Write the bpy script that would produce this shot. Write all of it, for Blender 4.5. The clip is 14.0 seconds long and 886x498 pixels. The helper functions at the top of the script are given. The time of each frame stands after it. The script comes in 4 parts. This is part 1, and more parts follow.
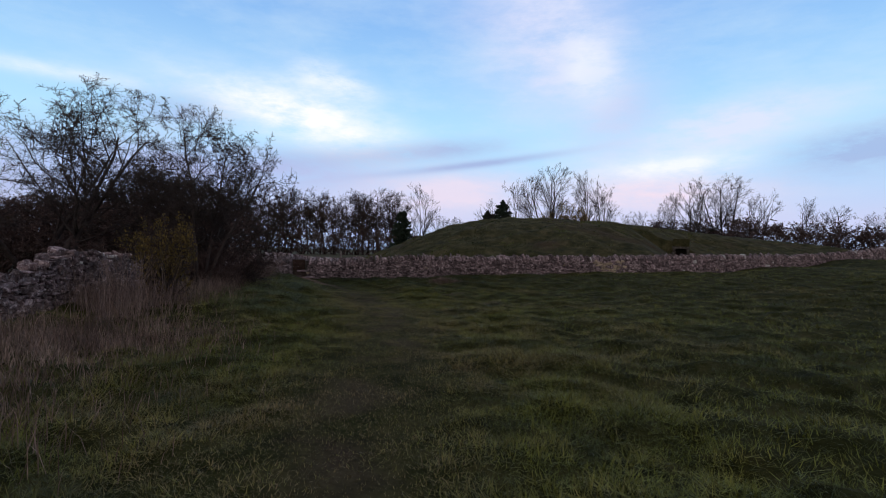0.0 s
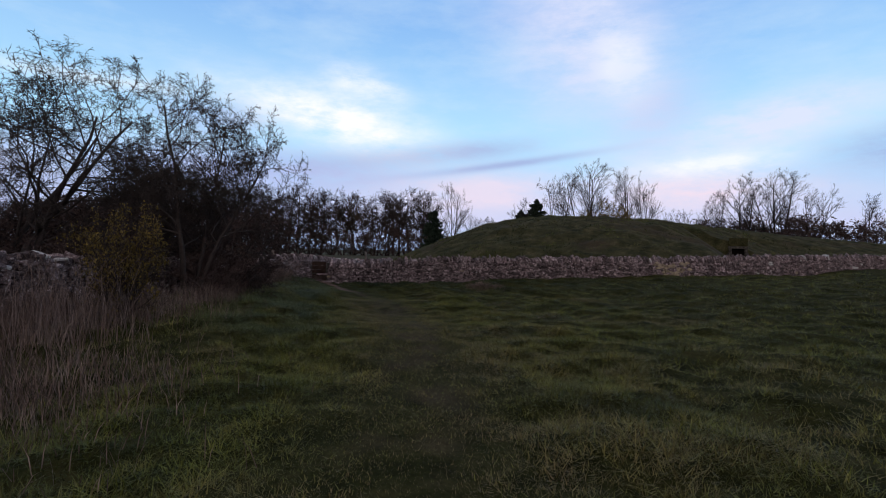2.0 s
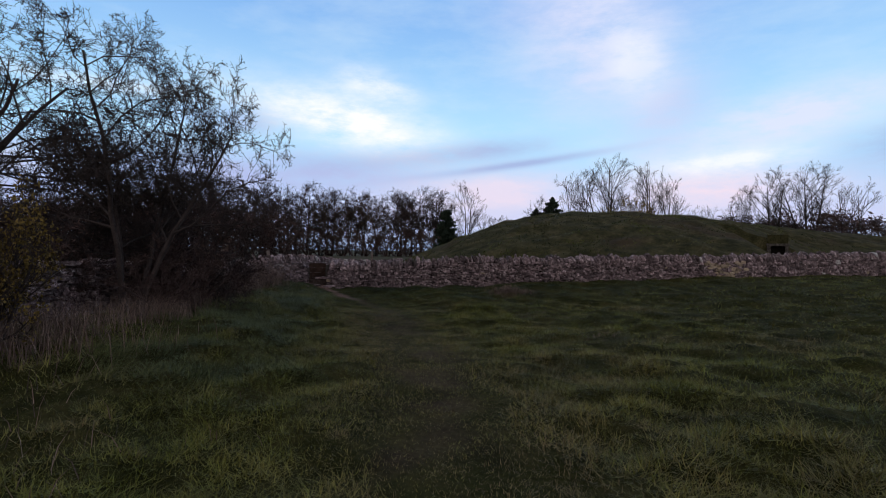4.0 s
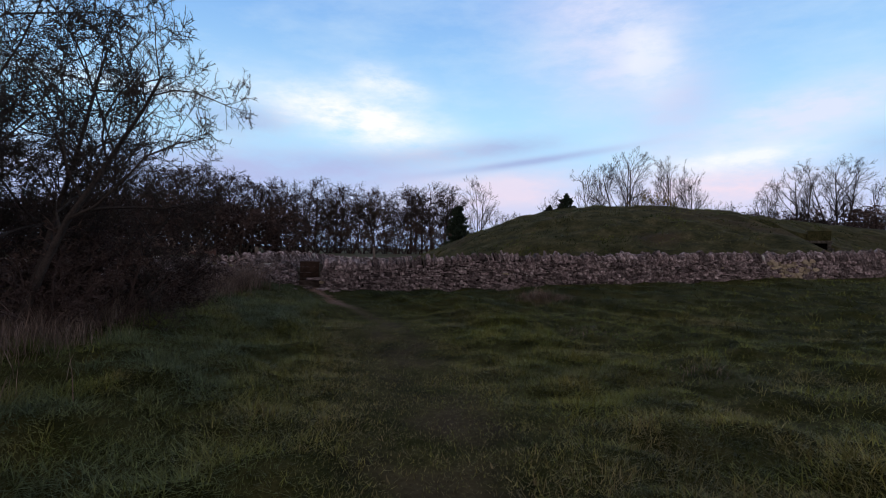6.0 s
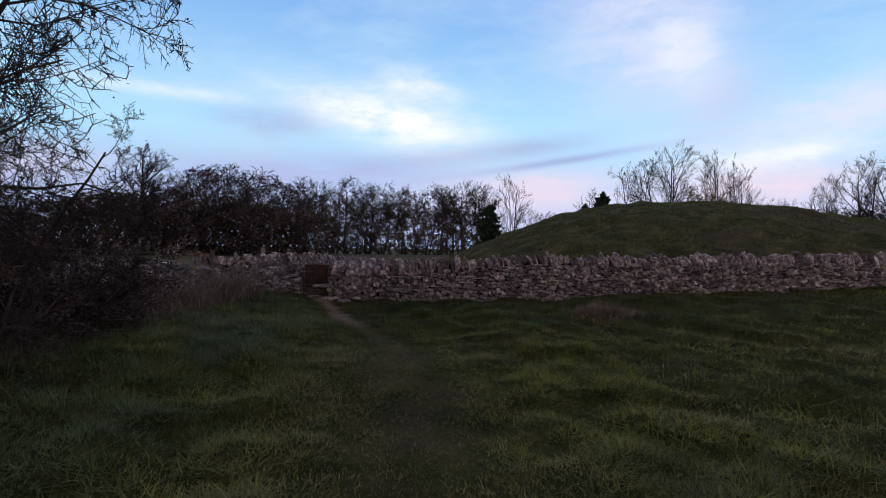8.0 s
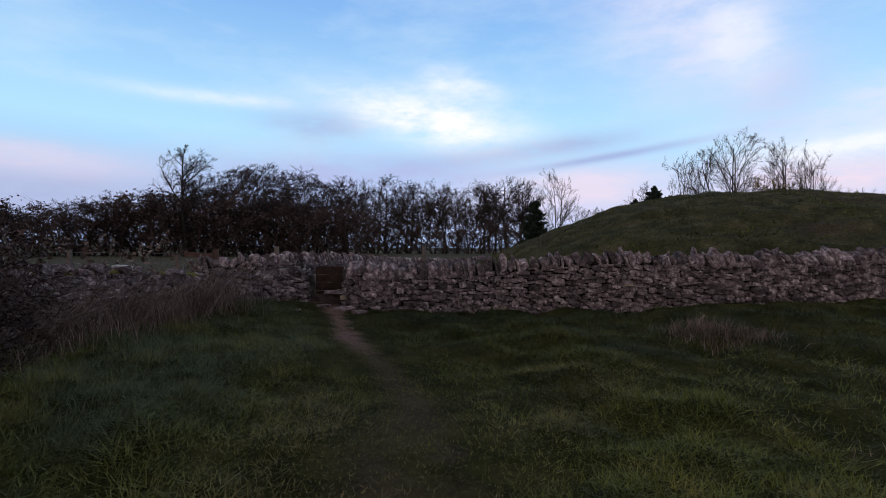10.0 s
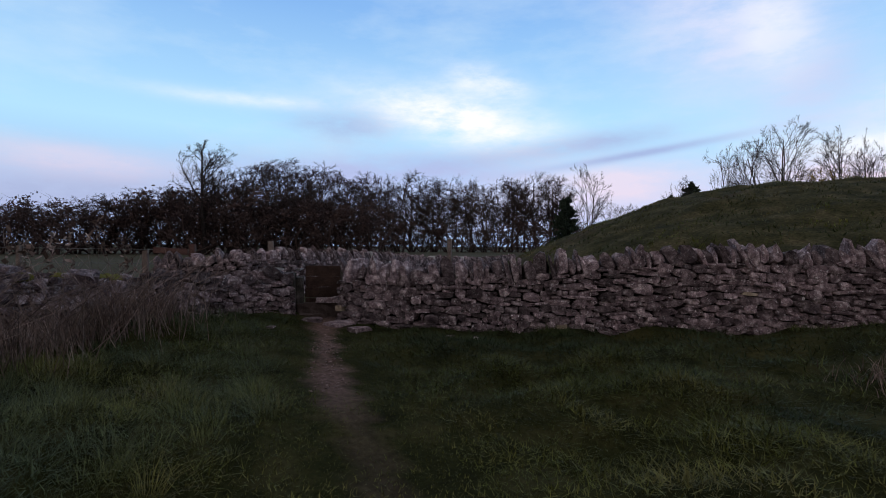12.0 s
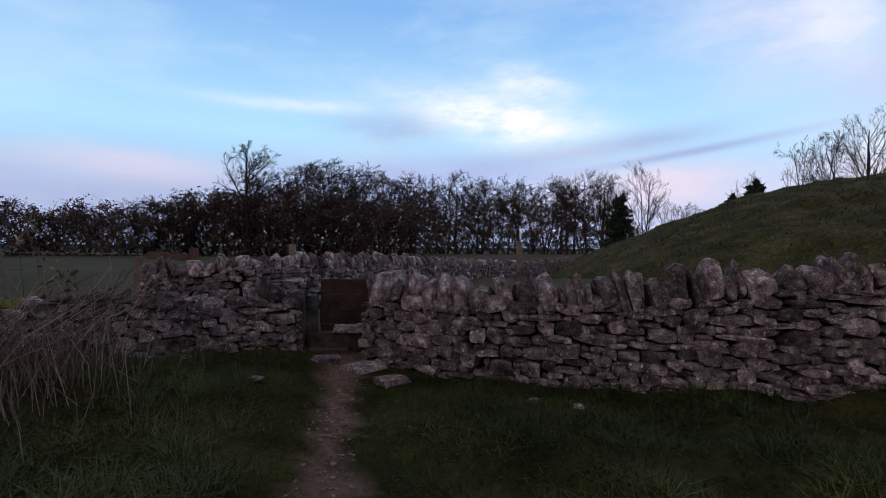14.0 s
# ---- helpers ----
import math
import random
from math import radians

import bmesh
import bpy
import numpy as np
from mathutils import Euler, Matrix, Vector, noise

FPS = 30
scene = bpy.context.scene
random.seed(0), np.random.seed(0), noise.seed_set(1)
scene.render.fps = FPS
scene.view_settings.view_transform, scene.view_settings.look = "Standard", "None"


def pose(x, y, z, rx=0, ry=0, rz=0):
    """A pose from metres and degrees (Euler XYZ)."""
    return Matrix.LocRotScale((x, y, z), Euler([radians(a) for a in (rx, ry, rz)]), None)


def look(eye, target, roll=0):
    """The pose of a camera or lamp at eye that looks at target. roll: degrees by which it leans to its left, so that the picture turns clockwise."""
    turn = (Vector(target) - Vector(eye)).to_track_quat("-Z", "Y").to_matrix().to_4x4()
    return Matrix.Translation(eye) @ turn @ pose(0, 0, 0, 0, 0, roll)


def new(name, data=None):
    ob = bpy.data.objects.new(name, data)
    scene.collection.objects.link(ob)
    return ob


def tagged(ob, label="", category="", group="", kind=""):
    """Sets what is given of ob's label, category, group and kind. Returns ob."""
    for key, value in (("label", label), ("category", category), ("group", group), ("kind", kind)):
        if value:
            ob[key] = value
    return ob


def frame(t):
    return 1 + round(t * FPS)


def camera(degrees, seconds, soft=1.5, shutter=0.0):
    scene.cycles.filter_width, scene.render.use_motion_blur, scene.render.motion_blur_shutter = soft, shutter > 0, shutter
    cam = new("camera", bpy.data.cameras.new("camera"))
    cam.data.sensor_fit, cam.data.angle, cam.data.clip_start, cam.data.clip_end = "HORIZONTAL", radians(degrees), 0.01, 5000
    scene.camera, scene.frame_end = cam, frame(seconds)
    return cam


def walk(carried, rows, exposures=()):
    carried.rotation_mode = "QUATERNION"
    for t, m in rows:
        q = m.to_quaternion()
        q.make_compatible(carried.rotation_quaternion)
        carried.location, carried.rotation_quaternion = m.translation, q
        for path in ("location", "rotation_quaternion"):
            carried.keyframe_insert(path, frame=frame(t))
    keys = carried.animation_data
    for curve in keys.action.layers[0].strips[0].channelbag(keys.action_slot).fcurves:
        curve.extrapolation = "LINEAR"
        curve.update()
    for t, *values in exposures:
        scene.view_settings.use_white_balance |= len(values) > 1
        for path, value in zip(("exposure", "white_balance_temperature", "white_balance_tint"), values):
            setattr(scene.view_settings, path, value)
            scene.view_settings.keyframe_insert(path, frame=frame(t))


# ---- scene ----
cam = camera(82.5, 14.0, soft=1.0)
METRES, EYE, TILT, LEAN, TURN = 20.27, 1.5, 0.0, 0.0, 38.3
ROWS = [
    (0.0, 0.0, 0.0, 0.0, -0.01, 0.28, -1.46),
    (0.5, -0.0017, 0.0375, -0.0011, 0.85, 0.28, -1.09),
    (1.0, -0.007, 0.0774, -0.0034, 1.44, 0.19, -1.31),
    (1.5, -0.0107, 0.1132, -0.0032, 2.88, 0.25, -1.02),
    (2.0, -0.0153, 0.152, -0.0005, 3.48, 0.28, -1.36),
    (2.5, -0.0215, 0.1888, -0.0001, 4.33, 0.13, -1.18),
    (3.0, -0.0266, 0.2286, -0.0025, 4.66, 0.16, -1.06),
    (5.5, -0.0478, 0.4156, -0.0035, 5.63, 0.19, -1.01),
    (6.0, -0.0542, 0.4542, -0.0052, 6.11, 0.02, -1.04),
    (6.5, -0.0581, 0.4883, -0.0057, 6.55, 0.1, -0.74),
    (7.0, -0.0614, 0.5222, -0.0032, 7.16, 0.13, -0.87),
    (7.5, -0.0665, 0.5548, -0.0024, 8.31, 0.07, -1.06),
    (8.0, -0.0701, 0.5919, -0.0046, 9.69, 0.01, -0.96),
    (10.5, -0.102, 0.7614, -0.0088, 15.42, -0.26, -0.51),
    (11.0, -0.1138, 0.7978, -0.0119, 16.07, -0.37, -0.54),
    (11.5, -0.1227, 0.8293, -0.0131, 16.43, -0.27, -0.26),
    (12.0, -0.1323, 0.8637, -0.012, 17.47, -0.28, -0.47),
    (12.5, -0.1438, 0.8948, -0.0116, 18.68, -0.36, -0.47),
    (13.0, -0.1561, 0.9262, -0.0118, 20.16, -0.3, -0.51),
    (13.5, -0.1691, 0.9515, -0.0125, 21.14, -0.32, -0.52),
    (14.0, -0.1828, 0.976, -0.009, 22.48, -0.19, -0.52),
]
walk(cam, [(t, pose(0, 0, EYE, TILT, LEAN, TURN) @ pose(METRES * x, METRES * y, METRES * z, 90 + pitch, roll, yaw)) for t, x, y, z, yaw, pitch, roll in ROWS])

# ---------------------------------------------------------------- world, sun
SUN_AZ, SUN_EL = radians(165), radians(16)     # the low sun stands behind the walker, veiled by cloud
world = bpy.data.worlds.new("world")
scene.world = world
world.use_nodes = True
wt = world.node_tree
wt.nodes.clear()


def wnode(kind, **values):
    n = wt.nodes.new(kind)
    for key, value in values.items():
        if key.startswith("in_"):
            n.inputs[int(key[3:])].default_value = value
    return n


def wmath(op, a, b=None, c=None, clamp=False):
    n = wt.nodes.new("ShaderNodeMath")
    n.operation, n.use_clamp = op, clamp
    for i, v in enumerate((a, b, c)):
        if v is None:
            continue
        if isinstance(v, (int, float)):
            n.inputs[i].default_value = v
        else:
            wt.links.new(v, n.inputs[i])
    return n.outputs[0]


coord = wnode("ShaderNodeTexCoord").outputs["Generated"]
sep = wnode("ShaderNodeSeparateXYZ")
wt.links.new(coord, sep.inputs[0])
sx, sy, sz = sep.outputs
# turn to the heading of the walk: a is the bearing to the right of the heading in degrees, e the height in degrees
HEAD = radians(47.0)
ahead = wmath("ADD", wmath("MULTIPLY", sx, -math.sin(HEAD)), wmath("MULTIPLY", sy, math.cos(HEAD)))
right = wmath("ADD", wmath("MULTIPLY", sx, math.cos(HEAD)), wmath("MULTIPLY", sy, math.sin(HEAD)))
bearing = wmath("MULTIPLY", wmath("ARCTAN2", right, ahead), 180 / math.pi)
height = wmath("MULTIPLY", wmath("ARCSINE", sz), 180 / math.pi)


def wnoise(scale, detail, stretch, rough=0.6):
    mp = wnode("ShaderNodeMapping")
    mp.inputs["Scale"].default_value = stretch
    wt.links.new(coord, mp.inputs["Vector"])
    nz = wnode("ShaderNodeTexNoise")
    nz.inputs["Scale"].default_value, nz.inputs["Detail"].default_value, nz.inputs["Roughness"].default_value = scale, detail, rough
    wt.links.new(mp.outputs[0], nz.inputs["Vector"])
    return nz.outputs["Fac"]


wisp = wnoise(7.0, 8, (1, 1, 3.4), 0.62)
broad = wnoise(2.2, 6, (1, 1, 3.2))
fine = wnoise(19.0, 6, (1, 1, 2.2), 0.65)
torn = wmath("ADD", wmath("MULTIPLY", wmath("SUBTRACT", wisp, 0.5), 3.4), wmath("MULTIPLY", wmath("SUBTRACT", fine, 0.5), 1.5))


def bank(b, e, wide, tall, lean=0.0, ragged=1.0):
    """A soft cloud bank about a bearing and height, its edge torn by noise."""
    db, de = wmath("SUBTRACT", bearing, b), wmath("SUBTRACT", height, e)
    de = wmath("SUBTRACT", de, wmath("MULTIPLY", db, lean))
    q = wmath("ADD", wmath("POWER", wmath("ABSOLUTE", wmath("DIVIDE", db, wide)), 2.0), wmath("POWER", wmath("ABSOLUTE", wmath("DIVIDE", de, tall)), 2.0))
    s = wmath("POWER", 2.718, wmath("MULTIPLY", q, -1.0))
    s = wmath("MULTIPLY", s, wmath("ADD", 1.0, wmath("MULTIPLY", torn, ragged)))
    return wmath("MULTIPLY", s, 1.0, clamp=True)


def over(base, colour, fac, most):
    n = wt.nodes.new("ShaderNodeMix")
    n.data_type = "RGBA"
    wt.links.new(wmath("MULTIPLY", fac, most), n.inputs[0])
    wt.links.new(base, n.inputs[6])
    n.inputs[7].default_value = (*colour, 1)
    return n.outputs[2]


sky = wnode("ShaderNodeTexSky")
sky.sky_type, sky.sun_disc, sky.sun_elevation, sky.sun_rotation = "NISHITA", False, SUN_EL, SUN_AZ
sky.air_density, sky.dust_density, sky.ozone_density = 1.0, 0.3, 2.0
clear = wt.nodes.new("ShaderNodeVectorMath")
clear.operation = "SCALE"
wt.links.new(sky.outputs[0], clear.inputs[0])
clear.inputs[3].default_value = 0.12
tone = clear.outputs[0]
# the evening blue over the clear sky, then veils and banks from the horizon up
BLUE, CYAN = (0.27, 0.54, 1.0), (0.50, 0.83, 1.08)
LILAC, PINK, WHITE, GREY = (0.48, 0.50, 0.80), (0.98, 0.78, 0.88), (1.0, 1.02, 1.06), (0.36, 0.44, 0.74)
every = wmath("ADD", wmath("MULTIPLY", sz, 0.0), 1.0)
tone = over(tone, BLUE, every, 0.85)
mid = wmath("SUBTRACT", 1.0, wmath("DIVIDE", wmath("ABSOLUTE", wmath("SUBTRACT", height, 12.0)), 13.0), clamp=True)
tone = over(tone, CYAN, mid, 0.9)
tone = over(tone, (0.70, 0.86, 1.0), wmath("MULTIPLY", wmath("SUBTRACT", wmath("ADD", broad, wmath("MULTIPLY", torn, 0.06)), 0.47), 3.4, clamp=True), 0.5)
low = wmath("SUBTRACT", 1.0, wmath("DIVIDE", wmath("ABSOLUTE", wmath("SUBTRACT", height, 3.5)), 6.0), clamp=True)
tone = over(tone, (0.66, 0.66, 0.90), low, 0.85)
tone = over(tone, LILAC, bank(-14, 8.0, 18, 2.6, 0.02, 0.5), 0.75)
tone = over(tone, PINK, bank(9, 6.6, 11, 2.4, 0.06, 0.5), 0.65)
tone = over(tone, PINK, bank(32, 6.8, 9, 2.4, 0.0, 0.6), 0.8)
tone = over(tone, (0.40, 0.47, 0.72), bank(-48, 4.0, 22, 4.5, 0.0, 0.4), 0.8)
tone = over(tone, PINK, bank(-44, 7.6, 9, 1.5, 0.0, 0.7), 0.4)
tone = over(tone, GREY, bank(3, 10.8, 11, 1.1, 0.10, 0.7), 0.75)
tone = over(tone, GREY, bank(12, 9.8, 10, 0.42, 0.13, 0.4), 0.8)
tone = over(tone, GREY, bank(-19, 13.3, 6, 1.8, 0.0, 0.8), 0.6)
tone = over(tone, WHITE, bank(-7.5, 14.2, 9.5, 2.7, -0.18, 0.9), 1.0)
tone = over(tone, WHITE, bank(-4, 17.8, 4.5, 1.5, -0.2, 0.9), 0.75)
tone = over(tone, WHITE, bank(-30, 15.0, 9, 0.7, 0.01, 0.7), 0.5)
tone = over(tone, (0.78, 0.80, 1.0), bank(20, 23, 9, 8.5, -0.3, 0.6), 0.75)
tone = over(tone, WHITE, bank(25, 18.5, 3.2, 4.0, -0.8, 0.9), 0.45)
tone = over(tone, (0.55, 0.60, 0.90), bank(27.5, 14.5, 4, 3.6, 0.0, 0.6), 0.5)
tone = over(tone, (0.80, 0.82, 1.0), bank(38, 13.0, 8, 2.2, 0.15, 0.8), 0.8)
tone = over(tone, WHITE, bank(33, 9.2, 6, 1.1, 0.04, 0.9), 0.8)
tone = over(tone, GREY, bank(49, 10.0, 6, 2.0, 0.1, 1.0), 0.7)
# behind and overhead, unseen, warm-grey cloud is added to neutralise and dim the light
unseen_veil = wt.nodes.new("ShaderNodeMapRange")
unseen_veil.interpolation_type = "SMOOTHSTEP"
for i, v in enumerate((0.55, -0.15, 0.0, 1.0)):
    unseen_veil.inputs[1 + i].default_value = v
wt.links.new(ahead, unseen_veil.inputs[0])
high = wt.nodes.new("ShaderNodeMapRange")
high.interpolation_type = "SMOOTHSTEP"
for i, v in enumerate((30.0, 60.0, 0.0, 1.0)):
    high.inputs[1 + i].default_value = v
wt.links.new(height, high.inputs[0])
tone = over(tone, (0.38, 0.345, 0.365), wmath("MAXIMUM", unseen_veil.outputs[0], high.outputs[0]), 0.9)
back = wnode("ShaderNodeBackground")
wt.links.new(tone, back.inputs["Color"])
back.inputs["Strength"].default_value = 1.0
wt.links.new(back.outputs[0], wnode("ShaderNodeOutputWorld").inputs["Surface"])

sun = new("sun", bpy.data.lights.new("sun", "SUN"))
sun.data.energy, sun.data.angle, sun.data.color = 0.35, radians(40), (1.0, 0.84, 0.76)
sun.matrix_world = look((0, 0, 50), (-30 * math.sin(SUN_AZ), -30 * math.cos(SUN_AZ), 50 - 30 * math.tan(SUN_EL)))


# ---------------------------------------------------------------- materials
def material(name, colours, scale=6.0, rough=0.9, bump=0.3, bump_scale=40.0, vary=0.0, attribute="", other=None, fine_mix=0.35, spec=0.2, attribute2="", other2=None, attribute3="", other3=None, fleck=None):
    """A procedural surface: two or three colours by coarse and fine noise, fine relief, a shade of its own for each piece (vary),
    and, by a named attribute of the mesh, a blend to another colour."""
    m = bpy.data.materials.new(name)
    m.use_nodes = True
    nt = m.node_tree
    bsdf = nt.nodes["Principled BSDF"]
    tc = nt.nodes.new("ShaderNodeNewGeometry")
    pos = tc.outputs["Position"]
    if vary:
        info = nt.nodes.new("ShaderNodeObjectInfo")
        shift = nt.nodes.new("ShaderNodeVectorMath")
        shift.operation = "MULTIPLY_ADD"
        shift.inputs[1].default_value = (13, 17, 19)
        comb = nt.nodes.new("ShaderNodeCombineXYZ")
        for i in range(3):
            nt.links.new(info.outputs["Random"], comb.inputs[i])
        nt.links.new(comb.outputs[0], shift.inputs[0])
        nt.links.new(pos, shift.inputs[2])
        pos = shift.outputs[0]

    def tex(s, detail=6, r=0.6):
        n = nt.nodes.new("ShaderNodeTexNoise")
        n.inputs["Scale"].default_value, n.inputs["Detail"].default_value, n.inputs["Roughness"].default_value = s, detail, r
        nt.links.new(pos, n.inputs["Vector"])
        return n.outputs["Fac"]

    def mix(fac, a, b, mode="MIX"):
        n = nt.nodes.new("ShaderNodeMix")
        n.data_type, n.blend_type = "RGBA", mode
        for sock, v in ((n.inputs[0], fac), (n.inputs[6], a), (n.inputs[7], b)):
            if isinstance(v, (int, float)):
                sock.default_value = v
            elif isinstance(v, tuple):
                sock.default_value = (*v, 1)
            else:
                nt.links.new(v, sock)
        return n.outputs[2]

    ramp = nt.nodes.new("ShaderNodeValToRGB")
    el = ramp.color_ramp.elements
    while len(el) < len(colours):
        el.new(0.5)
    for i, c in enumerate(colours):
        el[i].position = 0.32 + 0.36 * i / max(1, len(colours) - 1)
        el[i].color = (*c, 1)
    nt.links.new(tex(scale), ramp.inputs[0])
    col = ramp.outputs[0]
    if other:
        at = nt.nodes.new("ShaderNodeAttribute")
        at.attribute_name = attribute
        col = mix(at.outputs["Fac"], col, other)
    if other2:
        at = nt.nodes.new("ShaderNodeAttribute")
        at.attribute_name = attribute2
        col = mix(at.outputs["Fac"], col, other2)
    if other3:
        at = nt.nodes.new("ShaderNodeAttribute")
        at.attribute_name = attribute3
        col = mix(at.outputs["Fac"], col, other3)
    speck = nt.nodes.new("ShaderNodeMapRange")
    for i, v in enumerate((0.3, 0.7, 1 - fine_mix, 1 + fine_mix)):
        speck.inputs[1 + i].default_value = v
    nt.links.new(tex(scale * 9, 4), speck.inputs[0])
    shade = speck.outputs[0]
    if vary:
        own = nt.nodes.new("ShaderNodeMath")
        own.operation = "MULTIPLY_ADD"
        isl = nt.nodes.new("ShaderNodeMath")
        isl.operation = "ADD"
        nt.links.new(info.outputs["Random"], isl.inputs[0])
        nt.links.new(tc.outputs["Random Per Island"], isl.inputs[1])
        fr = nt.nodes.new("ShaderNodeMath")
        fr.operation = "FRACT"
        nt.links.new(isl.outputs[0], fr.inputs[0])
        nt.links.new(fr.outputs[0], own.inputs[0])
        own.inputs[1].default_value, own.inputs[2].default_value = 2 * vary, 1 - vary
        mul = nt.nodes.new("ShaderNodeMath")
        mul.operation = "MULTIPLY"
        nt.links.new(own.outputs[0], mul.inputs[0])
        nt.links.new(shade, mul.inputs[1])
        shade = mul.outputs[0]
    if fleck:      # small pale lichen spots and dark pits
        for size, lo, hi, tint in ((26, 0.60, 0.66, fleck), (75, 0.62, 0.68, fleck), (48, 0.40, 0.34, (0.03, 0.024, 0.024))):
            sharp = nt.nodes.new("ShaderNodeMapRange")
            for i, v in enumerate((lo, hi, 0.0, 0.75)):
                sharp.inputs[1 + i].default_value = v
            nt.links.new(tex(size, 3, 0.6), sharp.inputs[0])
            col = mix(sharp.outputs[0], col, tint)
    vm = nt.nodes.new("ShaderNodeVectorMath")
    vm.operation = "SCALE"
    nt.links.new(col, vm.inputs[0])
    nt.links.new(shade, vm.inputs[3])
    nt.links.new(vm.outputs[0], bsdf.inputs["Base Color"])
    bsdf.inputs["Roughness"].default_value = rough
    bsdf.inputs["Specular IOR Level"].default_value = spec
    if bump:
        bp = nt.nodes.new("ShaderNodeBump")
        bp.inputs["Strength"].default_value, bp.inputs["Distance"].default_value = bump, 0.02
        nt.links.new(tex(bump_scale, 8, 0.7), bp.inputs["Height"])
        nt.links.new(bp.outputs[0], bsdf.inputs["Normal"])
    return m


STONE = material("limestone", [(0.045, 0.032, 0.034), (0.125, 0.088, 0.092), (0.23, 0.17, 0.172), (0.50, 0.41, 0.40)], 10, 0.92, 1.0, 55, vary=0.58, fine_mix=0.5, fleck=(0.52, 0.48, 0.47))
# near-black, shows dark between the face stones
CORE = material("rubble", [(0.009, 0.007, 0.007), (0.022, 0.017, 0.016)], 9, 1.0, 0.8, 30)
LICHEN = material("lichened_limestone", [(0.5, 0.48, 0.46), (0.62, 0.6, 0.58), (0.2, 0.18, 0.17)], 9, 0.95, 0.5, 40)
YELLOW = material("ochre_limestone", [(0.26, 0.20, 0.14), (0.42, 0.345, 0.25)], 8, 0.92, 0.6, 45, vary=0.3)
GROUND = material("turf", [(0.013, 0.0135, 0.004), (0.027, 0.028, 0.008), (0.05, 0.045, 0.016)], 2.2, 1.0, 0.9, 22, attribute="worn", other=(0.14, 0.09, 0.072), spec=0.05, attribute2="meadow", other2=(0.085, 0.08, 0.055))
MOUND = material("mound_turf", [(0.022, 0.022, 0.010), (0.044, 0.042, 0.018), (0.082, 0.068, 0.034)], 1.1, 1.0, 1.0, 7, attribute="worn", other=(0.055, 0.037, 0.026), spec=0.05, fine_mix=0.5)
# the dark green blend also carries the shade between tussocks
BLADE = material("grass", [(0.06, 0.07, 0.013), (0.115, 0.127, 0.023), (0.175, 0.16, 0.038)], 1.9, 0.6, 0, vary=0.42, attribute="dry", other=(0.18, 0.135, 0.07), spec=0.15, attribute2="lush_and_shade", other2=(0.026, 0.038, 0.013), attribute3="cool", other3=(0.07, 0.09, 0.042))
DEAD = material("dead_grass", [(0.085, 0.058, 0.048), (0.17, 0.118, 0.096), (0.30, 0.225, 0.185)], 1.6, 0.8, 0, vary=0.5)
STRAW = material("straw", [(0.13, 0.088, 0.076), (0.29, 0.21, 0.18)], 3, 0.8, 0, vary=0.4)
PATHSTONE = material("path_gravel", [(0.14, 0.092, 0.075), (0.23, 0.16, 0.135)], 14, 0.95, 0.5, 60, vary=0.3)
BARK = material("bark", [(0.035, 0.027, 0.025), (0.07, 0.055, 0.05)], 5, 0.95, 0.6, 40)
GREYBARK = material("grey_bark", [(0.022, 0.018, 0.017), (0.045, 0.036, 0.033)], 3, 0.95, 0.4, 20)
HAWLEAF = material("hawthorn_leaf", [(0.03, 0.028, 0.012), (0.055, 0.035, 0.018)], 2, 0.7, 0, vary=0.4)
GOLDLEAF = material("yellow_leaf", [(0.10, 0.07, 0.02), (0.21, 0.145, 0.035)], 3, 0.7, 0, vary=0.4)
IVY = material("ivy_leaf", [(0.046, 0.034, 0.036), (0.068, 0.048, 0.05)], 0.8, 0.9, 0, vary=0.25)
LARCH = material("larch_needle", [(0.07, 0.047, 0.035), (0.13, 0.078, 0.045)], 0.5, 0.85, 0, vary=0.4)
PINE = material("pine_needle", [(0.016, 0.028, 0.02), (0.032, 0.046, 0.028)], 1, 0.85, 0, vary=0.4)
WOODBARK = material("wood_bark", [(0.034, 0.026, 0.026), (0.075, 0.055, 0.052)], 0.6, 0.95, 0, vary=0.35)
BROWN = material("hedge_twig", [(0.055, 0.036, 0.034), (0.10, 0.066, 0.058)], 0.5, 0.95, 0, vary=0.4)
WOOD = material("weathered_board", [(0.035, 0.021, 0.016), (0.08, 0.047, 0.034)], 6, 0.9, 0.6, 60)
EARTH = material("earthy_rubble", [(0.06, 0.042, 0.035), (0.12, 0.088, 0.075)], 9, 1.0, 0.8, 30)
POST = material("weathered_post", [(0.12, 0.09, 0.075), (0.2, 0.16, 0.14)], 8, 0.9, 0.5, 60)
REDWOOD = material("red_brown_timber", [(0.085, 0.045, 0.038), (0.13, 0.075, 0.062)], 8, 0.88, 0.4, 60)
MOSS = material("moss", [(0.10, 0.10, 0.02), (0.16, 0.14, 0.03)], 12, 1.0, 0.8, 60)
# the same limestone, darkened: shade of recesses is put into its colour
SHADED_STONE = material("shaded_limestone", [(0.03, 0.028, 0.022), (0.075, 0.066, 0.056), (0.14, 0.12, 0.11)], 5, 0.95, 0.8, 30)
# near-black: the darkness inside the chamber is put into its colour
DARK = material("chamber_shade", [(0.02, 0.018, 0.016), (0.03, 0.026, 0.022)], 4, 1.0, 0.3, 20)
WIRE = material("fence_wire", [(0.10, 0.10, 0.10), (0.16, 0.15, 0.15)], 8, 0.5, 0)


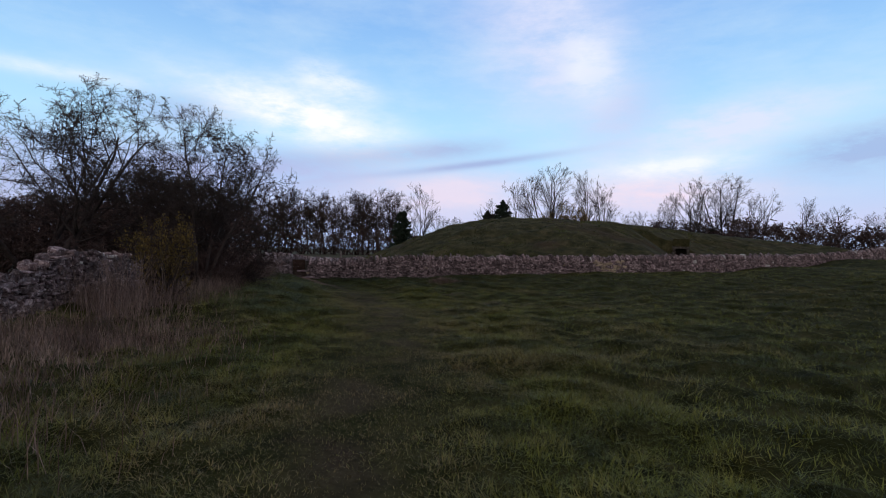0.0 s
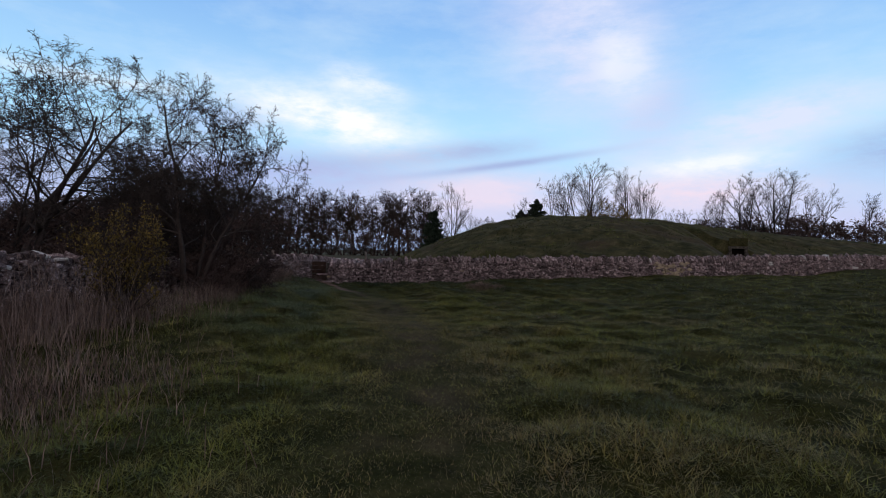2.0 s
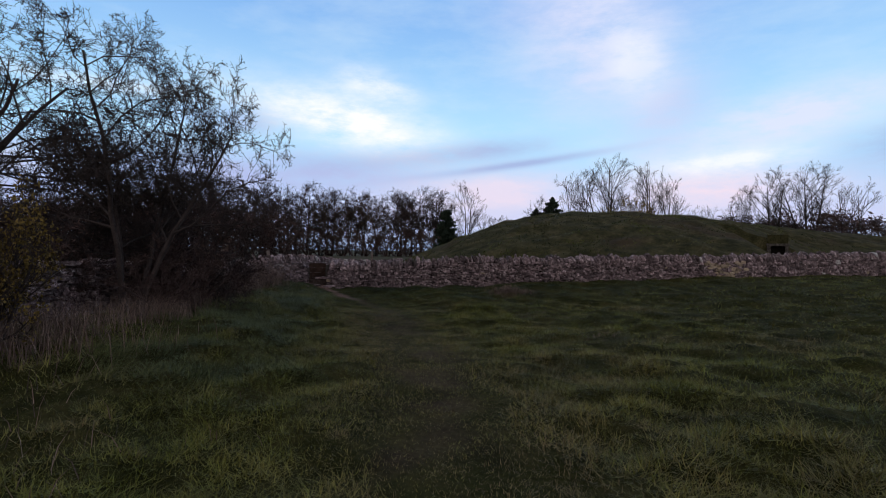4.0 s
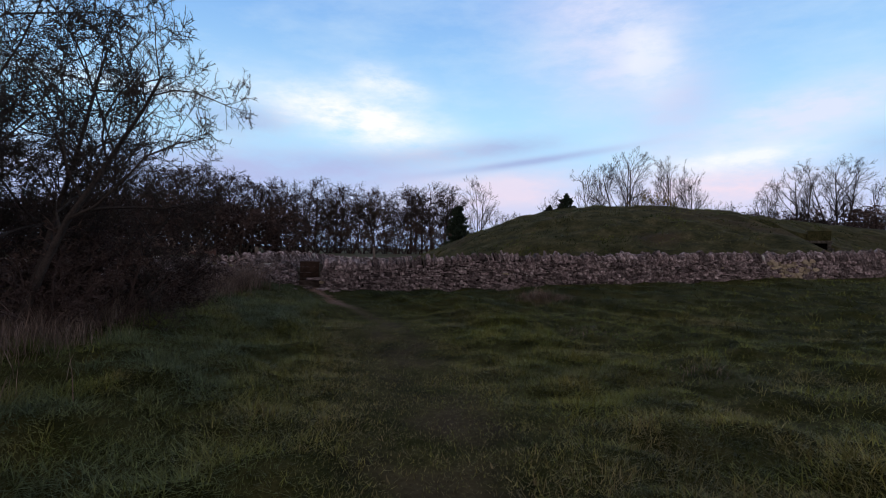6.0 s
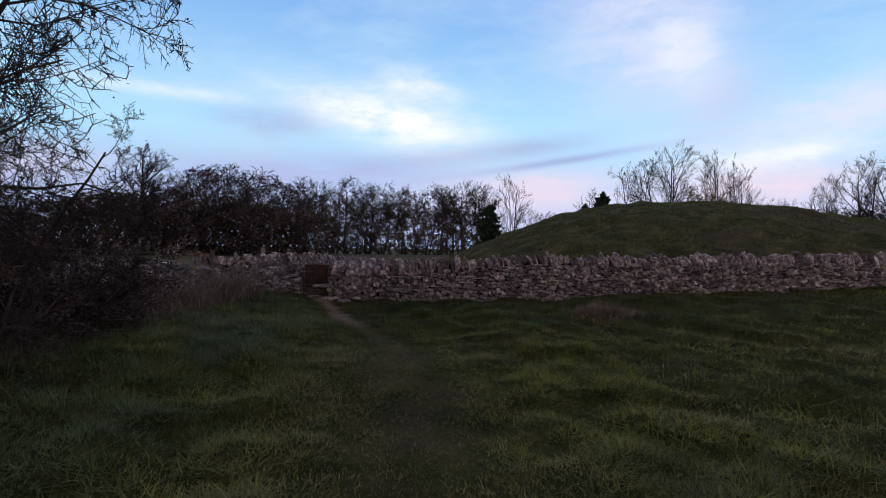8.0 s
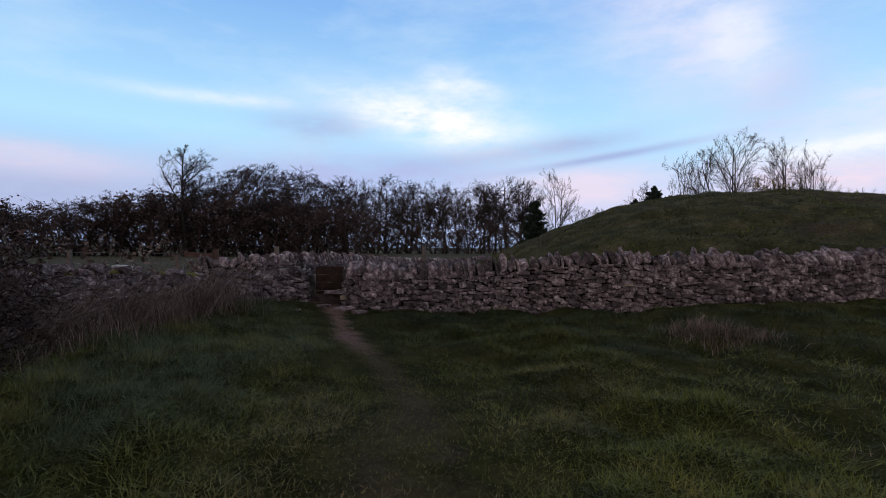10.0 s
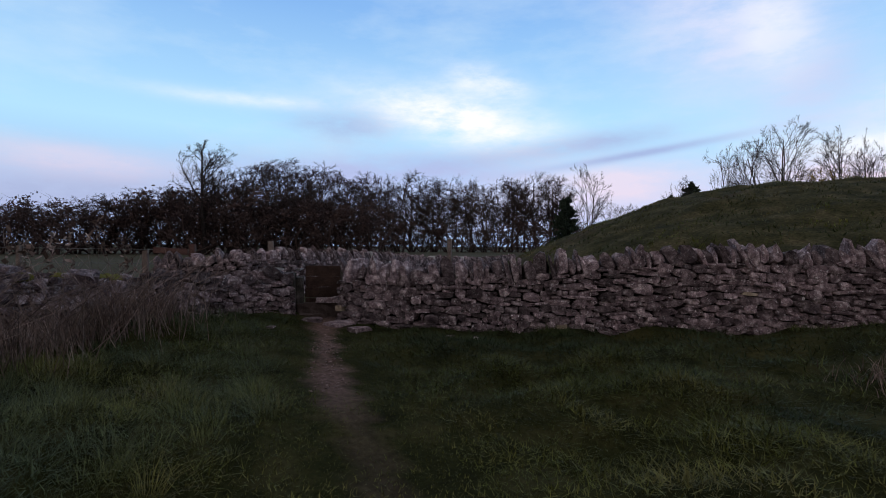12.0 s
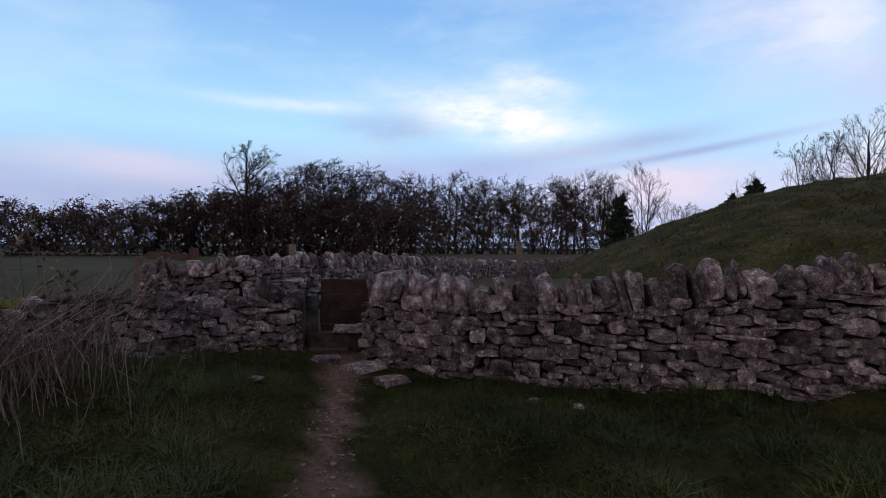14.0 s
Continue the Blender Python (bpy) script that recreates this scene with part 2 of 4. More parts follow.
# ---------------------------------------------------------------- helpers of shape
def mesh_from(name, verts, faces, mat, smooth=False):
    me = bpy.data.meshes.new(name)
    me.from_pydata(verts, [], faces)
    me.materials.append(mat)
    if smooth:
        me.polygons.foreach_set("use_smooth", [True] * len(me.polygons))
    me.update()
    return me


def part(name, me, parent, label="", kind=""):
    ob = new(name, me)
    ob.parent = parent
    return tagged(ob, label=label, kind=kind)


def hash2(ix, iy, seed):
    v = np.sin(ix * 127.1 + iy * 311.7 + seed * 74.7) * 43758.5453
    return v - np.floor(v)


def vnoise(x, y, seed=0):
    """Smooth noise from 0 to 1 for arrays."""
    ix, iy = np.floor(x), np.floor(y)
    fx, fy = x - ix, y - iy
    fx, fy = fx * fx * (3 - 2 * fx), fy * fy * (3 - 2 * fy)
    a = hash2(ix, iy, seed) * (1 - fx) + hash2(ix + 1, iy, seed) * fx
    b = hash2(ix, iy + 1, seed) * (1 - fx) + hash2(ix + 1, iy + 1, seed) * fx
    return a * (1 - fy) + b * fy


# the lie of the land: spot heights
SPOTS = np.array([
    (0, 0, 0), (-3.3, 3.3, -.03), (-7.5, 7.5, -.06), (-11.8, 11.3, -.2), (-15.2, 13.2, -.15), (-20, 14.6, .0), (-18.7, 16.6, .05), (-17.9, 17.6, .09),
    (-16.8, 18.8, .2), (-14.9, 21, .33), (-12.9, 24.4, .43), (-10.7, 27.6, .53), (-7.8, 32.9, .65), (-2.7, 41.3, 1.05), (0.2, 46, 1.7), (-10, 14, -.2),
    (-3.5, 8, 0), (-9.8, 16.9, -.1), (5, 10, 0), (6, 30, .9), (-8.5, 2.7, 0), (-13, 6.3, .2), (-17, 10, .1), (-20, 11, .15), (-12.5, 3, .25), (-24, 15, .1), (-19.6, 12.5, .33), (-18.5, 10.3, .3), (-20.6, 14.15, .38), (-20.1, 13.3, .36), (-20.5, 15.0, .1), (-19.2, 14.6, .0), (-17.6, 13.9, -.06), (-19.8, 15.3, .1), (-16.5, 9, .25), (-15.2, 7.2, .25),
    (-38, 32, -.4), (-25, 39, .5), (-10, 75, 1.9), (10, 80, 2.5)])
RING = np.array([(140 * math.cos(a), 140 * math.sin(a) + 20, 1.0 + 1.2 * math.cos(a)) for a in np.linspace(0, 6.0, 12)])
SPOTS = np.vstack([SPOTS, RING])


def land(x, y):
    """Height of the ground for arrays of x and y."""
    x, y = np.atleast_1d(np.asarray(x, float)), np.atleast_1d(np.asarray(y, float))
    num, den = np.zeros_like(x), np.zeros_like(x)
    for a, b, z in SPOTS:
        w = 1 / ((x - a) ** 2 + (y - b) ** 2 + 0.3) ** 1.6
        num += w * z
        den += w
    return num / den


SPOT_LIST = [tuple(map(float, s)) for s in SPOTS]


def land1(x, y):
    num = den = 0.0
    for a, b, z in SPOT_LIST:
        w = 1 / ((x - a) * (x - a) + (y - b) * (y - b) + 0.3) ** 1.6
        num += w * z
        den += w
    return num / den


def near_line(x, y, pts):
    """Distance of arrays of points from a polyline."""
    best = np.full(np.shape(x), 1e9)
    for (ax, ay), (bx, by) in zip(pts, pts[1:]):
        dx, dy = bx - ax, by - ay
        u = np.clip(((x - ax) * dx + (y - ay) * dy) / (dx * dx + dy * dy), 0, 1)
        best = np.minimum(best, np.hypot(x - ax - u * dx, y - ay - u * dy))
    return best


TRACK = [(3, -3), (-2.6, 2.2), (-5.9, 6.2), (-9.7, 9.7), (-12.3, 11.6), (-14.2, 12.9)]
MUD = [(-13.4, 12.6), (-15.2, 13.35), (-17.6, 13.9), (-18.9, 14.4), (-20.5, 15.0), (-22.4, 15.9)]


def worn(x, y):
    jit = 0.35 * (vnoise(x * 2.2, y * 2.2, 5) - 0.5) + 0.2 * (vnoise(x * 7, y * 7, 6) - 0.5)
    a = np.clip(1.25 - (near_line(x, y, TRACK) + jit) / 0.5, 0, 1) * np.clip(2.6 * vnoise(x * 2.1, y * 2.1, 8) - 0.75, 0, 1) * 0.25
    b = np.clip((0.165 - near_line(x, y, MUD) - 0.5 * jit) / 0.07, 0, 1) * np.clip((-15.8 - x) / 1.6, 0.25, 1)
    return np.maximum(a, b)


# ---------------------------------------------------------------- ground
def relief(x, y):
    """Tussocks and hollows of the turf, flat along the track."""
    calm = np.clip(near_line(x, y, TRACK + MUD[1:]) / 1.2 - 0.25, 0.1, 1)
    close = np.clip(1.8 - np.hypot(x + 9, y - 12) / 40, 0, 1)
    return (0.10 * (vnoise(x * 1.0, y * 1.0, 1) - 0.5) + 0.15 * (vnoise(x * 2.2, y * 2.2, 2) - 0.5) + 0.06 * (vnoise(x * 4.6, y * 4.6, 10) - 0.5)) * calm * close


def build_ground():
    def steps(lo, hi):
        core = np.arange(lo, hi, 0.14)
        grown = 0.14 * np.cumsum(1.22 ** np.arange(1, 44))
        return np.concatenate([lo - grown[::-1], core, core[-1] + grown])

    xs, ys = steps(-24, 9), steps(-5, 34)
    gx, gy = np.meshgrid(xs, ys)
    z = land(gx.ravel(), gy.ravel()).reshape(gx.shape) + relief(gx, gy)
    verts = np.stack([gx, gy, z], -1).reshape(-1, 3)
    i = np.arange(gx.size).reshape(gx.shape)
    faces = np.stack([i[:-1, :-1], i[:-1, 1:], i[1:, 1:], i[1:, :-1]], -1).reshape(-1, 4)
    me = mesh_from("ground", verts.tolist(), faces.tolist(), GROUND, True)
    at = me.attributes.new("worn", "FLOAT", "POINT")
    at.data.foreach_set("value", worn(verts[:, 0], verts[:, 1]).astype(np.float32))
    at = me.attributes.new("meadow", "FLOAT", "POINT")
    x, y = verts[:, 0], verts[:, 1]
    behind = np.clip((-(x + 20.6) * 0.83 - (y - 12.0) * 0.56 * (y < 12)) / 3.0, 0, 1)      # the paler field behind the ruined wall
    at.data.foreach_set("value", (behind * (0.6 + 0.4 * vnoise(x * 0.2, y * 0.2, 12))).astype(np.float32))
    return tagged(new("ground", me), "rough grass field with a trodden muddy track", "ground", kind="structure")


ground = build_ground()

# ---------------------------------------------------------------- the long barrow
RIDGE = [(-25.2, 47.4, 19.6, 4.67, 0.82), (-21.3, 54.7, 13.3, 4.67, 2.0), (-21.2, 72.6, 12.1, 3.82, 1.77), (-13.85, 90.6, 20.5, 2.92, 1.24)]


def mound_height(x, y):
    """Height of the mound over the ground, for arrays."""
    best = np.zeros_like(x)
    for (ax, ay, ar, ah, ap), (bx, by, br, bh, bp) in zip(RIDGE, RIDGE[1:]):
        dx, dy = bx - ax, by - ay
        u = np.clip(((x - ax) * dx + (y - ay) * dy) / (dx * dx + dy * dy), 0, 1)
        d = np.hypot(x - ax - u * dx, y - ay - u * dy)
        r, h, p = ar + u * (br - ar), ah + u * (bh - ah), ap + u * (bp - ap)
        best = np.maximum(best, h * np.cos(np.clip(d / r, 0, 1) * math.pi / 2) ** p)
    return best


HOLE = (-13.7, 59.0)      # the side chamber's mouth
OUT = Vector((0.19, -0.98, 0)).normalized()     # the way out of it
SILL = 1.6      # the height of its floor


def mound_lumps(x, y):
    return 0.24 * (vnoise(x * 0.5, y * 0.5, 3) - 0.5) + 0.22 * (vnoise(x * 1.1, y * 1.1, 4) - 0.5) + 0.12 * (vnoise(x * 2.1, y * 2.1, 7) - 0.5)


def build_mound():
    xs, ys = np.arange(-46, 12, 0.32), np.arange(26, 112, 0.32)
    gx, gy = np.meshgrid(xs, ys)
    h = mound_height(gx, gy)
    z = land(gx.ravel(), gy.ravel()).reshape(gx.shape) + h - 0.06
    z = z + np.clip(h, 0, 1) * mound_lumps(gx, gy)
    fx, fy = gx - HOLE[0], gy - HOLE[1]
    inward, across = -(fx * OUT.x + fy * OUT.y), abs(-fx * OUT.y + fy * OUT.x)
    floor = SILL + 0.7 * np.clip(across - 0.8, 0, 9) + 0.0 * gx
    z = np.where((inward < 0.15) & (inward > -24), np.minimum(z, floor), z)      # the sunken way to the chamber
    keep = h > 0.001
    n, m = gx.shape
    i = np.arange(n * m).reshape(n, m)
    quads = np.stack([i[:-1, :-1], i[:-1, 1:], i[1:, 1:], i[1:, :-1]], -1).reshape(-1, 4)
    cx, cy = gx.ravel()[quads].mean(1), gy.ravel()[quads].mean(1)
    ok = keep.ravel()[quads].any(1)
    fx, fy = cx - HOLE[0], cy - HOLE[1]
    inward, across = -(fx * OUT.x + fy * OUT.y), abs(-fx * OUT.y + fy * OUT.x)
    cz = z.ravel()[quads].mean(1)
    ok &= ~((across < 0.65) & (inward > -0.1) & (inward < 0.7) & (cz < SILL + 1.05))     # the mouth of the chamber
    quads = quads[ok]
    used, inv = np.unique(quads, return_inverse=True)
    verts = np.stack([gx.ravel(), gy.ravel(), z.ravel()], -1)[used]
    me = mesh_from("mound", verts.tolist(), inv.reshape(-1, 4).tolist(), MOUND, True)
    at = me.attributes.new("worn", "FLOAT", "POINT")
    w = np.clip(2.4 * vnoise(verts[:, 0] * 0.35, verts[:, 1] * 0.35, 9) - 1.5, 0, 1) * 0.8
    at.data.foreach_set("value", w.astype(np.float32))
    return tagged(new("burial_mound", me), "long grassy burial mound with a rounded crest", "mound", kind="structure")


mound = build_mound()


# ---------------------------------------------------------------- trees
def tube(V, F, pts, r0, r1, sides):
    """A tapered tube along points, added to V and F."""
    base, n = len(V), len(pts)
    for k, p in enumerate(pts):
        d = (pts[min(k + 1, n - 1)] - pts[max(k - 1, 0)])
        d = d / (np.linalg.norm(d) + 1e-9)
        a = np.cross(d, (0.31, 0.22, 0.93) if abs(d[2]) < 0.9 else (1, 0, 0))
        a /= np.linalg.norm(a) + 1e-9
        b = np.cross(d, a)
        r = r0 + (r1 - r0) * k / (n - 1)
        for s in range(sides):
            t = 2 * math.pi * s / sides
            V.append(tuple(p + r * (math.cos(t) * a + math.sin(t) * b)))
    for k in range(n - 1):
        for s in range(sides):
            q, w = base + k * sides, (s + 1) % sides
            F.append((q + s, q + w, q + sides + w, q + sides + s))


def tree_meshes(name, seed, tall, stems, plan, bark, leaf=None, leaves=0, leaf_size=0.06, rise=0.25, start=0.35, lean=0.25, crook=0.22, thick=0.02, level_from=2, twig=0.006, ribbons=False, first=0.15, lid=1.0, dome=None, zigzag=1.0, fork=0.6, leaf_top=1.0):
    """Trunk and crown of one tree, tall metres high. plan: for each level of branching (number of children, length against the parent's,
    angle), the last one being the twigs; stems: how many trunks rise from the foot."""
    rng = np.random.default_rng(seed)
    TV, TF, CV, CF, spurs = [], [], [], [], []

    def grow(p, d, length, radius, level):
        segs = (7, 5, 4, 3, 2)[level]
        pts, step = [p], length / segs
        for k in range(segs):
            d = d + rng.normal(0, crook, 3) * (0.55 if level == 0 else 1.0 if level < 2 else zigzag) + np.array((0, 0, rise * (0.5 if level else 0.25)))
            d /= math.sqrt(d @ d)
            pts.append(pts[-1] + d * step)
        end = radius * 0.3
        if level < level_from:
            tube(TV, TF, pts, radius, end, (7, 5, 4)[level])
        else:
            tube(CV, CF, pts, max(radius, twig), max(end, twig * 0.8), 3)
        if level >= len(plan) - 2:
            spurs.extend((pts[k], pts[k + 1], length) for k in range(segs) if level == len(plan) - 1 or k >= segs - 2)
        if level >= len(plan) - 1:
            return
        count, ratio, angle = plan[level]
        lo = start if level == 0 else first
        for c in range(count):
            u = lo + (1 - lo) * (c + rng.random()) / count
            k = min(int(u * segs), segs - 1)
            q = pts[k] + (pts[k + 1] - pts[k]) * (u * segs - k)
            ax = (pts[k + 1] - pts[k]) / step
            side = np.cross(ax, rng.normal(0, 1, 3))
            side /= math.sqrt(side @ side) + 1e-9
            an = radians(angle * rng.uniform(0.7, 1.3))
            grow(q, ax * math.cos(an) + side * math.sin(an), length * ratio * rng.uniform(0.65, 1.15) * (1.15 - 0.5 * u), max(radius * (1 - 0.65 * u) * fork, twig), level + 1)

    for s in range(stems):
        a = 2 * math.pi * (s + rng.random() * 0.6) / stems
        tilt = lean * (1 if stems > 1 else 0.15) * rng.uniform(0.5, 1.2)
        d = np.array((math.cos(a) * tilt, math.sin(a) * tilt, 1.0))
        grow(np.array((math.cos(a), math.sin(a), 0)) * (0.012 * tall if stems > 1 else 0) + np.array((0, 0, -0.15)), d / np.linalg.norm(d), tall * rng.uniform(0.62, 0.78), tall * thick * (0.75 if stems > 1 else 1), 0)
    # twigs, all at once
    A, B = np.array([q[0] for q in spurs]), np.array([q[1] for q in spurs])
    L = np.array([q[2] for q in spurs])
    count, ratio, angle = plan[-1]
    pick = np.repeat(np.arange(len(A)), max(1, round(count / 2)))
    n = len(pick)
    p0 = A[pick] + (B - A)[pick] * rng.random((n, 1))
    ax = (B - A)[pick] / np.linalg.norm((B - A)[pick], axis=1, keepdims=True)
    side = np.cross(ax, rng.normal(0, 1, (n, 3)))
    side /= np.linalg.norm(side, axis=1, keepdims=True) + 1e-9
    an = np.radians(angle * rng.uniform(0.6, 1.4, (n, 1)))
    d = ax * np.cos(an) + side * np.sin(an) + np.array((0, 0, rise * 0.4))
    d /= np.linalg.norm(d, axis=1, keepdims=True)
    ln = (L[pick] * ratio * rng.uniform(0.5, 1.2, n))[:, None]
    p1 = p0 + d * ln * 0.5
    d2 = d + rng.normal(0, crook * 1.4 * zigzag, (n, 3)) + np.array((0, 0, rise * 0.3))
    d2 /= np.linalg.norm(d2, axis=1, keepdims=True)
    p2 = p1 + d2 * ln * 0.5
    TV, CV = np.array(TV), np.array(CV).reshape(-1, 3)
    k = tall / max(np.percentile(p2[:, 2], 99.3 if lid == 1.0 else 97.5), 0.1) * (1.0 if lid == 1.0 else 0.94)
    faces = [tuple(f) for f in CF]
    w = np.cross(d, rng.normal(0, 1, (n, 3)))
    w /= np.linalg.norm(w, axis=1, keepdims=True) + 1e-9
    o = len(CV)
    if ribbons:
        V = np.stack([p0 + w * twig, p0 - w * twig, p1 + w * twig * 0.8, p1 - w * twig * 0.8, p2], 1).reshape(-1, 3)
        j = (np.arange(n) * 5 + o)[:, None]
        faces += (j + np.array([[0, 1, 3, 2]])).tolist() + (j + np.array([[2, 3, 4]])).tolist()
    else:
        w2 = np.cross(d, w)
        ring = [w * math.cos(q) + w2 * math.sin(q) for q in (0, 2.1, 4.2)]
        V = np.stack([p0 + r * twig for r in ring] + [p1 + r * twig * 0.7 for r in ring] + [p2], 1).reshape(-1, 3)
        j = (np.arange(n) * 7 + o)[:, None]
        for a, b in ((0, 1), (1, 2), (2, 0)):
            faces += (j + np.array([[a, b, b + 3, a + 3]])).tolist() + (j + np.array([[a + 3, b + 3, 6]])).tolist()
    CV = np.vstack([CV, V]) * k
    nb = len(faces)
    lid = lid * tall      # a rounded top
    p1, p2 = p1.copy(), p2.copy()
    for q, f in ((CV, 1.0), (p1, k), (p2, k)):
        q[:, 2] = np.where(q[:, 2] * f > lid, (lid + (q[:, 2] * f - lid) * 0.45) / f, q[:, 2])
    TV[:, 2] = np.where(TV[:, 2] * k > lid, (lid + (TV[:, 2] * k - lid) * 0.45) / k, TV[:, 2])
    if dome:      # branches end on a rounded crown: half width and the middle's height, against the tree's, and how much of the rest goes on
        mid, half = dome[1] * tall, np.array((dome[0], dome[0], 1.0 - dome[1])) * tall
        for q, f in ((CV, 1.0), (TV, k), (p1, k), (p2, k)):
            e = (q * f - np.array((0, 0, mid))) / half
            r = np.linalg.norm(e, axis=1, keepdims=True)
            hold = np.where(r > 0.7, (0.7 + (r - 0.7) * dome[2]) / np.maximum(r, 1e-6), 1.0)
            hold = 1 + (hold - 1) * np.clip((e[:, 2:] + 0.75) / 0.5, 0, 1)
            q[:] = (e * hold * half + np.array((0, 0, mid))) / f
    if leaves:
        c = np.vstack([p1, p2])
        c = c[c[:, 2] * k < leaf_top * tall]      # leaves that have stayed on, below this height
        c = c[rng.integers(0, len(c), leaves)] * k + rng.normal(0, leaf_size * 1.0, (leaves, 3))
        a, b = rng.normal(0, 1, (leaves, 3)), rng.normal(0, 1, (leaves, 3))
        a /= np.linalg.norm(a, axis=1, keepdims=True)
        b -= a * (a * b).sum(1, keepdims=True)
        b /= np.linalg.norm(b, axis=1, keepdims=True)
        z = leaf_size * rng.uniform(0.6, 1.3, (leaves, 1))
        V = np.stack([c - a * z, c + 0.55 * b * z, c + a * z, c - 0.55 * b * z], 1).reshape(-1, 3)
        faces += ((np.arange(leaves) * 4 + len(CV))[:, None] + np.array([[0, 1, 2, 3]])).tolist()
        CV = np.vstack([CV, V])
    trunk = mesh_from("trunk", (TV * k).tolist(), TF, bark, True)
    crown = mesh_from("crown", CV.tolist(), faces, bark)
    if leaves:
        crown.materials.append(leaf)
        crown.polygons.foreach_set("material_index", [0] * nb + [1] * leaves)
    return trunk, crown


def plant(name, meshes, x, y, scale=1.0, turn=0.0, label="", category="tree", group="", z=None, wide=1.0):
    ob = new(name)
    part("trunk", meshes[0], ob)
    part("crown", meshes[1], ob)
    zz = land1(x, y) if z is None else z
    ob.matrix_world = pose(x, y, zz, 0, 0, turn) @ Matrix.Diagonal((scale * wide, scale * wide, scale, 1))
    return tagged(ob, label, category, group)


HAW_PLAN = [(12, 0.58, 58), (8, 0.5, 52), (8, 0.5, 56), (6, 0.32, 62)]
haw_a = tree_meshes("hawthorn", 11, 5.6, 4, HAW_PLAN, BARK, HAWLEAF, 8000, 0.017, rise=0.08, start=0.2, lean=0.5, crook=0.19, zigzag=1.7, twig=0.0042, thick=0.0135, ribbons=True, fork=0.5, dome=(0.56, 0.5, 0.85))
haw_b = tree_meshes("hawthorn", 23, 5.2, 4, [(12, 0.6, 56)] + HAW_PLAN[1:], BARK, HAWLEAF, 1800, 0.016, rise=0.08, start=0.34, lean=0.4, crook=0.19, zigzag=1.7, twig=0.0042, thick=0.0135, ribbons=True, fork=0.5, dome=(0.54, 0.55, 0.85))
plant("hawthorn_tree", haw_a, -16.7, 3.9, 1.08, 75, "bare dark hawthorn with a few brown leaves behind the ruined wall", group="hawthorns", wide=1.2)
plant("hawthorn_tree", haw_b, -14.6, 7.2, 1.03, 0, "bare twiggy hawthorn growing out of the ruined wall", group="hawthorns", wide=0.84)
plant("hawthorn_tree", haw_a, -15.7, 8.4, 0.58, 200, "low spreading hawthorn over the bank by the ruined wall", group="hawthorns", wide=0.85)

bush = tree_meshes("bush", 31, 2.0, 9, [(7, 0.5, 40), (5, 0.5, 45), (4, 0.6, 45)], BARK, GOLDLEAF, 6500, 0.026, rise=0.2, start=0.12, lean=0.45, twig=0.004)
plant("shrub", bush, -11.9, 5.0, 1.0, 0, "yellow-leaved shrub in front of the ruined wall", "shrub", wide=0.75)
bramble = [tree_meshes("bramble", 33 + i, 2.4, 8, [(5, 0.5, 45), (4, 0.55, 50), (4, 0.6, 50)], BROWN, BROWN, 2500, 0.035, rise=0.06, start=0.08, lean=0.75, twig=0.006, ribbons=True) for i in range(2)]
rb = random.Random(3)
for x, y, h in [(-17.3, 6.2, 2.1), (-16.1, 7.3, 1.8), (-16.0, 8.2, 1.5), (-18.2, 8.7, 1.7), (-18.6, 4.4, 2.4), (-19.6, 5.8, 2.6), (-18.8, 3.4, 2.5), (-18.8, 8.0, 2.3), (-17.6, 2.8, 2.2), (-15.3, 5.6, 1.7), (-14.6, 7.6, 1.1), (-16.8, 9.6, 1.2), (-16.1, 9.2, 1.4), (-15.3, 8.5, 1.3)]:
    plant("bramble_thicket", bramble[rb.randrange(2)], x, y, h / 2.4, rb.uniform(0, 360), "dark leafless bramble thicket under the hawthorns", "shrub", "brambles", wide=1.15)

FAR_PLAN = [(9, 0.58, 34), (5, 0.52, 32), (5, 0.5, 32), (3, 0.6, 28)]
ash = [tree_meshes("ash", 41 + i, 18.0, 2 + i % 2, FAR_PLAN, GREYBARK, rise=0.07, start=0.16, lean=0.3, crook=0.06, thick=0.0115, twig=0.0125, dome=(0.42, 0.5, 0.7), ribbons=True, level_from=3, fork=0.6) for i in range(3)]
round_tree = tree_meshes("round_tree", 49, 13.0, 1, [(16, 0.48, 46), (8, 0.5, 38), (6, 0.5, 36), (4, 0.6, 32)], GREYBARK, rise=0.09, start=0.3, lean=0.1, crook=0.05, thick=0.016, twig=0.010, dome=(0.36, 0.6, 0.55), ribbons=True, level_from=3, fork=0.55)
WOOD_PLAN = [(8, 0.55, 54), (5, 0.52, 46), (4, 0.55, 44), (4, 0.75, 40)]
oak = [tree_meshes("oak", 61 + i, 10.0, 1 + i, WOOD_PLAN, WOODBARK, IVY, 2400, 0.06, rise=0.10, start=0.08, lean=0.34, crook=0.10, thick=0.013, twig=0.012, ribbons=True, leaf_top=0.84, dome=(0.42, 0.5, 0.6)) for i in range(3)]
larch = [tree_meshes("larch", 81 + i, 13.0, 1 + i % 2, [(15, 0.44, 64), (7, 0.5, 52), (8, 0.6, 48)], WOODBARK, LARCH, (5000, 1800, 500)[i], 0.055, rise=0.10, start=(0.42, 0.36, 0.3)[i], lean=0.2, crook=0.14, thick=0.014, twig=0.014, ribbons=True) for i in range(3)]


